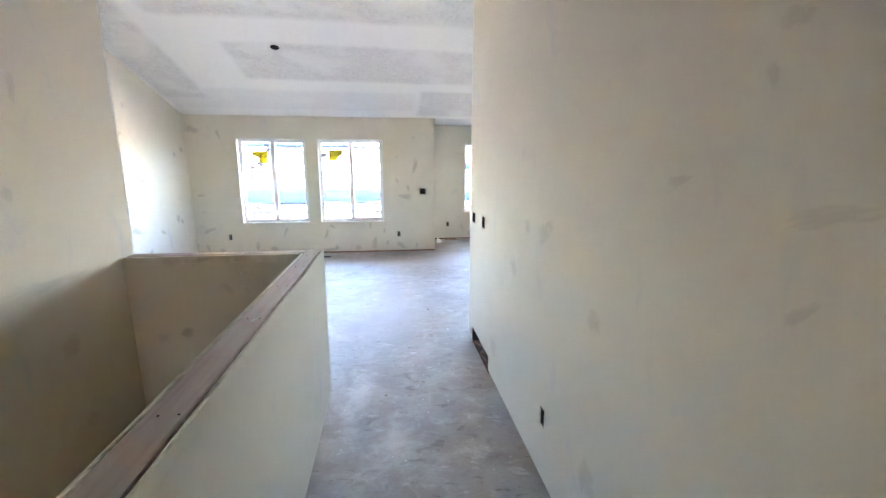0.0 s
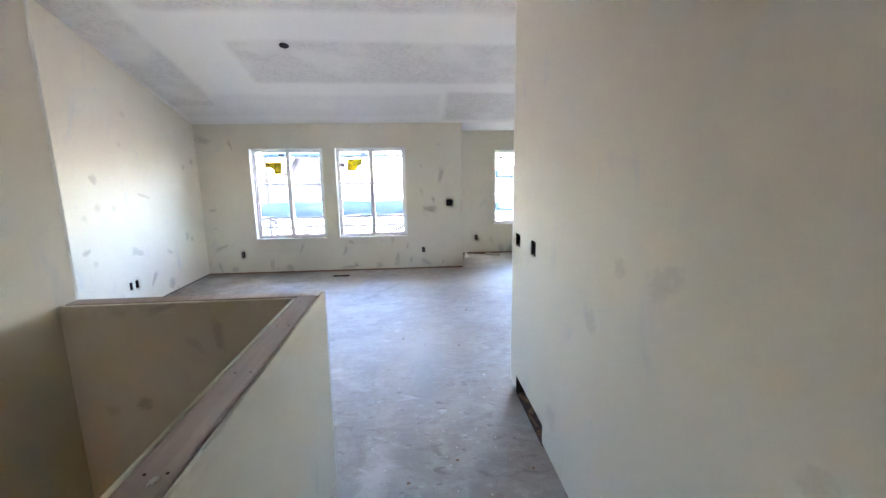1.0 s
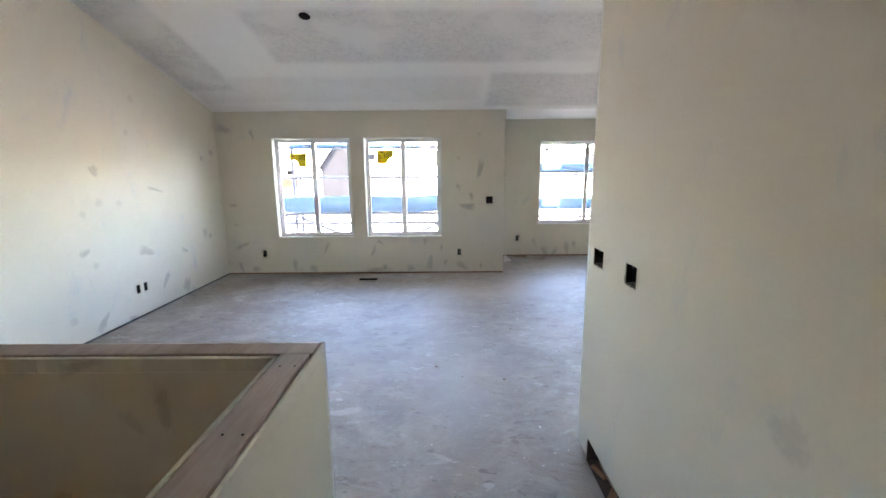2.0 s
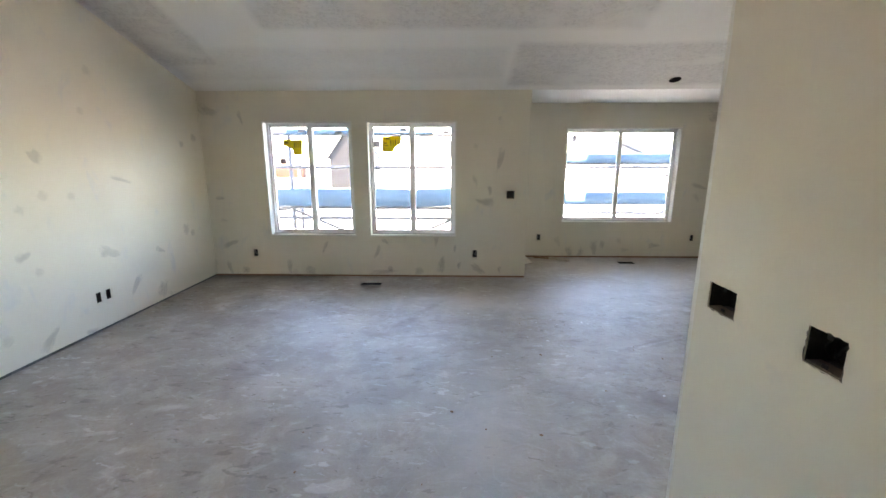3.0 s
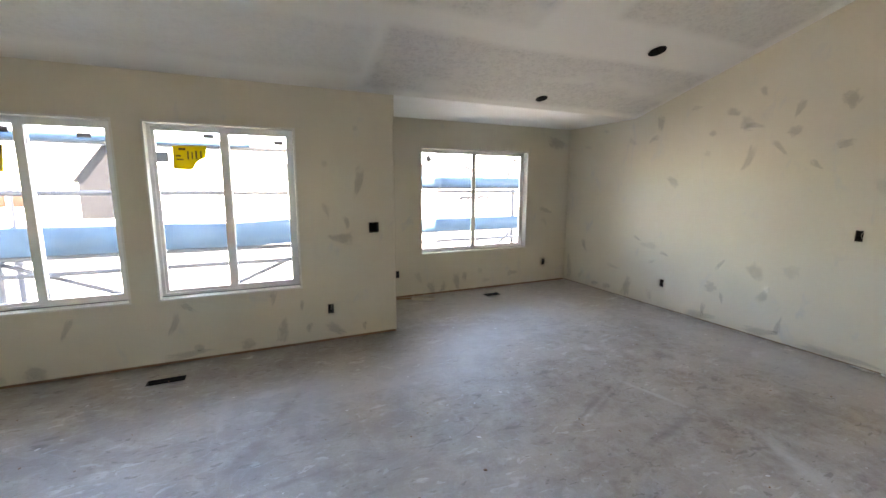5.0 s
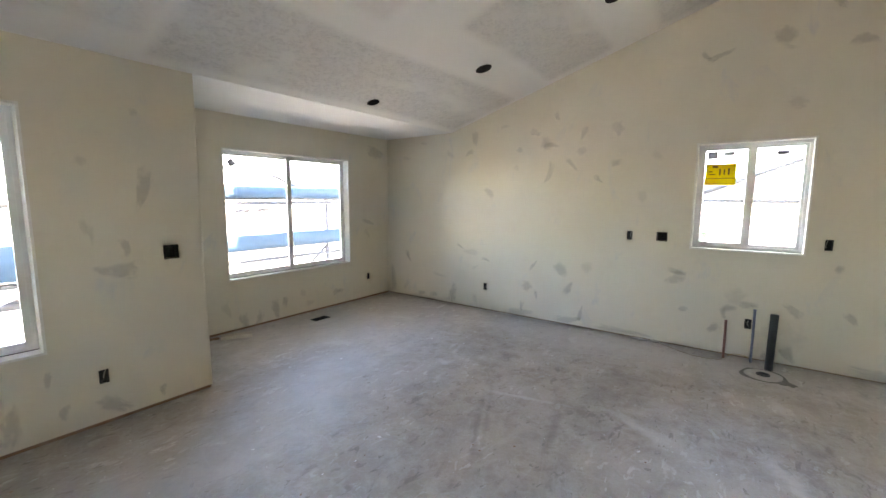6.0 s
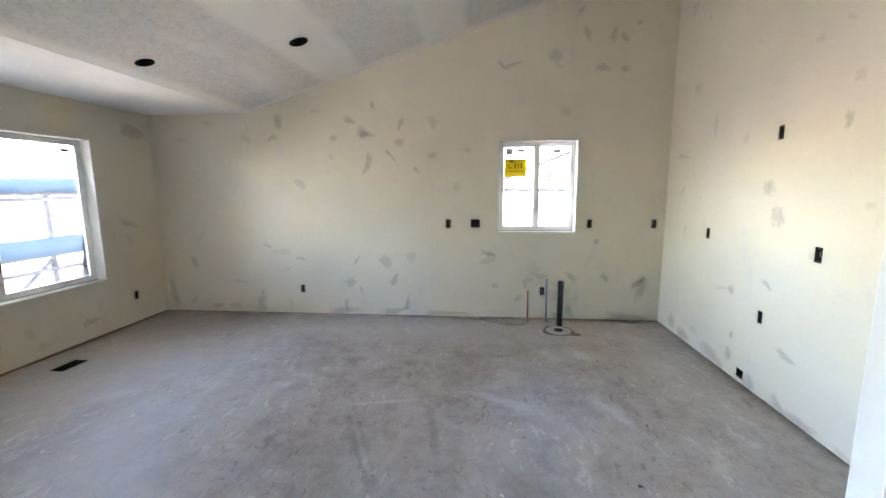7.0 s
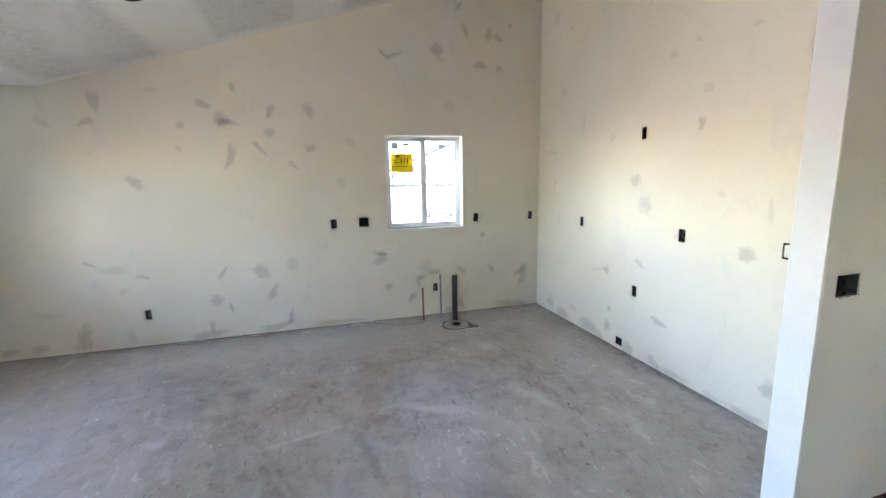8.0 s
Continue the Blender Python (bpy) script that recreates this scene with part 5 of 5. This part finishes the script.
MUD_NORTH_HIGH = [(0.90, 1.67, 0.84, 1.42, 0.088), (0.79, 1.01, 0.58, 1.03, 0.107), (0.74, 1.21, 0.76, 1.11, 0.038), (0.57, 1.32, 0.58, 1.21, -0.031),
    (-2.92, 2.19, -2.71, 2.12, 0.114), (-2.43, 2.14, -2.39, 2.00, 0.044), (-2.83, 1.06, -2.72, 1.06, 0.045), (0.84, 2.05, 0.87, 2.06, -0.027),
    (0.54, 1.72, 0.58, 1.71, -0.035), (0.54, 1.35, 0.55, 1.27, -0.020),
    (-2.79, 0.77, -2.72, 0.76, -0.039), (-2.81, 0.40, -2.59, 0.50, 0.059), (0.31, 0.44, 0.30, 0.35, 0.031), (0.07, 0.55, 0.05, 0.44, 0.050)]
MUD_NORTH_LOW = [(-0.66, 0.52, -0.57, 0.45, 0.050), (-0.70, 0.42, -0.76, 0.27, 0.042), (-1.40, 0.48, -1.47, 0.31, 0.040), (0.11, 0.06, 0.15, 0.30, 0.083),
    (0.37, 0.21, 0.36, 0.13, 0.033), (0.54, 0.18, 0.70, 0.06, 0.078), (0.90, 0.15, 0.90, 0.08, 0.039), (-0.21, 0.08, -0.13, 0.09, 0.073),
    (-0.57, 0.14, -0.54, 0.09, 0.044), (-0.80, 0.05, -0.48, 0.09, 0.065), (-1.92, 0.23, -1.92, 0.05, 0.046), (-1.67, 0.10, -1.61, 0.07, 0.082),
    (-1.89, 0.07, -1.82, 0.07, -0.051), (-2.77, 0.20, -2.71, 0.01, 0.052), (-2.94, 0.22, -2.92, 0.16, -0.046),
    (-2.56, 0.09, -2.49, 0.08, 0.069)]
MUD_ALCOVE = [(2.13, 0.18, 2.19, -0.01, 0.091), (2.36, 0.15, 2.28, 0.00, 0.068), (2.53, 0.26, 2.57, 0.02, 0.086), (2.68, 0.27, 2.67, 0.16, 0.054),
    (2.92, 0.32, 2.95, 0.24, -0.054), (3.98, 1.18, 4.21, 1.11, 0.072), (4.11, 2.19, 4.41, 2.15, 0.125), (2.98, 0.13, 3.10, 0.14, -0.069),
    (3.43, 0.20, 3.59, 0.21, 0.073), (1.93, 0.33, 2.00, 0.18, -0.072), (4.04, 1.02, 4.11, 0.91, -0.065)]
MUD_WEST = [(5.64, 1.61, 5.69, 1.53, 0.067), (6.12, 1.97, 6.15, 1.95, -0.042), (5.64, 1.28, 5.69, 1.26, -0.055), (5.88, 1.25, 5.93, 1.24, -0.049),
    (6.34, 1.39, 6.57, 1.33, 0.028), (7.43, 1.75, 7.44, 1.71, 0.053), (7.67, 1.84, 7.68, 1.79, 0.069), (7.32, 0.76, 7.32, 0.70, 0.083),
    (7.43, 0.69, 7.44, 0.65, 0.053), (6.78, 0.61, 6.91, 0.55, 0.053), (6.08, 0.74, 6.30, 0.66, 0.086), (5.37, 0.82, 5.47, 0.85, 0.059),
    (6.50, 0.39, 6.37, 0.22, 0.075), (6.77, 0.09, 6.84, 0.21, 0.108), (5.51, 0.72, 5.52, 0.66, -0.043), (5.43, 0.07, 5.57, 0.21, 0.072),
    (5.18, 0.28, 5.21, 0.23, -0.056)]
MUD_WEST_MORE = [(5.81, 0.03, 5.91, 0.02, 0.043), (6.25, 2.32, 6.29, 2.30, -0.050), (5.45, 1.19, 5.48, 1.16, -0.043), (6.88, 0.02, 6.99, 0.01, -0.050)]
MUD_HALL = [(2.17, 1.22, 2.03, 1.29, 0.068), (2.38, 1.23, 2.33, 1.25, -0.051), (2.57, 0.98, 2.55, 0.95, -0.072), (3.04, 0.26, 2.94, 0.29, -0.099),
    (0.92, 1.27, 0.88, 1.31, 0.014), (1.28, 1.50, 1.22, 1.52, -0.027), (0.94, 1.45, 0.81, 1.48, -0.023), (1.03, 1.73, 1.02, 1.70, -0.013),
    (1.02, 1.81, 0.97, 1.80, -0.022), (1.55, 0.33, 1.59, 0.43, -0.097), (1.62, 1.02, 1.60, 0.98, -0.060)]
MUD_RETURN = [(-0.77, 0.98, -0.66, 1.01, 0.028), (-0.49, 0.93, -0.48, 0.79, 0.044), (-0.62, 0.84, -0.56, 0.78, -0.030), (-0.92, 0.99, -0.88, 0.97, -0.028),
    (-0.87, 0.54, -0.83, 0.54, 0.044), (-1.01, 0.51, -0.97, 0.52, -0.037)]
MUD_STAIR = [(2.20, 1.44, 2.22, 1.42, 0.032), (2.35, 0.67, 2.42, 0.70, 0.078), (2.41, 0.29, 2.46, 0.23, 0.052), (2.13, 1.01, 2.56, 1.02, -0.048),
    (2.33, 1.92, 2.32, 1.81, -0.028)]


def stroke_mesh(seed, taper, bow, mat):
    """One trowel stroke in unit size: an uneven outline that narrows along x, with a rim attribute that falls to 0 at its edge."""
    rnd = random.Random(seed)
    n, bm = 26, bmesh.new()
    rim = bm.verts.layers.float.new("rim")
    centre = bm.verts.new((-0.12 * taper, 0, 0))
    centre[rim] = 1.0
    rough = [1 + 0.22 * noise.noise(Vector((2.2 * math.cos(6.283 * k / n), 2.2 * math.sin(6.283 * k / n), seed * 3.7))) + rnd.uniform(-0.06, 0.06) for k in range(n)]
    rings = []
    for f, level_ in ((0.45, 0.62), (0.78, 0.28), (1.0, 0.0)):
        ring = []
        for k in range(n):
            c, q = math.cos(6.283 * k / n), math.sin(6.283 * k / n)
            x = math.copysign(abs(c) ** 0.75, c) * rough[k] * f
            y = math.copysign(abs(q) ** 0.75, q) * rough[k] * f * (1 - taper * (0.5 + 0.5 * x)) + bow * (x * x - 0.3)
            p = bm.verts.new((x, y, 0))
            p[rim] = level_
            ring.append(p)
        rings.append(ring)
    for k in range(n):
        bm.faces.new([centre, rings[0][k - 1], rings[0][k]])
        for a, c in zip(rings, rings[1:]):
            bm.faces.new([a[k - 1], c[k - 1], c[k], a[k]])
    return mesh_of("mud_patch", bm, mat, True)


STROKES = {mat: [stroke_mesh(k, taper, bow, mat) for k, (taper, bow) in enumerate(((0.75, 0.0), (0.55, 0.25), (0.8, -0.2), (0.35, 0.1), (0.6, -0.35), (0.85, 0.1)))] for mat in (M_MUD, M_MUD_THIN)}
ROUND = {mat: [stroke_mesh(20 + k, 0.15, 0.0, mat) for k in range(3)] for mat in (M_MUD, M_MUD_THIN)}
rnd = random.Random(21)
for owner, items, face, axis, into in ((wall_east, MUD_EAST_HIGH + MUD_EAST_TOP + MUD_EAST_MID + MUD_EAST_BASE, EAST, "x", 1), (wall_south, MUD_SOUTH_HIGH + MUD_SOUTH_LOW, SOUTH, "y", -1),
                                       (wall_north, MUD_NORTH_HIGH + MUD_NORTH_LOW, NORTH, "y", 1), (wall_alcove, MUD_ALCOVE, ALCOVE, "y", 1), (wall_west, MUD_WEST + MUD_WEST_MORE, WEST, "x", -1),
                                       (wall_hall, MUD_HALL, HALL, "x", 1), (wall_half_return, MUD_RETURN, STAIR_N - 0.115, "y", 1), (wall_stair, MUD_STAIR, STAIR_W, "x", -1)):
    for k, (u0, v0, u1, v1, wide) in enumerate(items):
        mat = M_MUD_THIN if wide < 0 or owner in (wall_hall, wall_stair) else M_MUD
        half, long = abs(wide) * 0.85 + 0.010, math.hypot(u1 - u0, v1 - v0) * 0.66 + 0.012
        choice = ROUND if long < 1.25 * half else STROKES
        ob = new("mud_patch", choice[mat][rnd.randrange(len(choice[mat]))])
        ob.parent = owner
        u, v, off = (u0 + u1) / 2, max((v0 + v1) / 2, GAP + 0.4 * half), face - into * (0.0012 + 0.0002 * (k % 5))
        along = Vector((u1 - u0, 0, v1 - v0) if axis == "y" else (0, u1 - u0, v1 - v0)).normalized()
        out = Vector((0, -into, 0) if axis == "y" else (-into, 0, 0))
        m = Matrix((along, out.cross(along), out)).transposed().to_4x4()
        m.translation = (u, off, v) if axis == "y" else (off, u, v)
        ob.matrix_world = m @ Matrix.Diagonal((max(long, half), half, 1, 1))
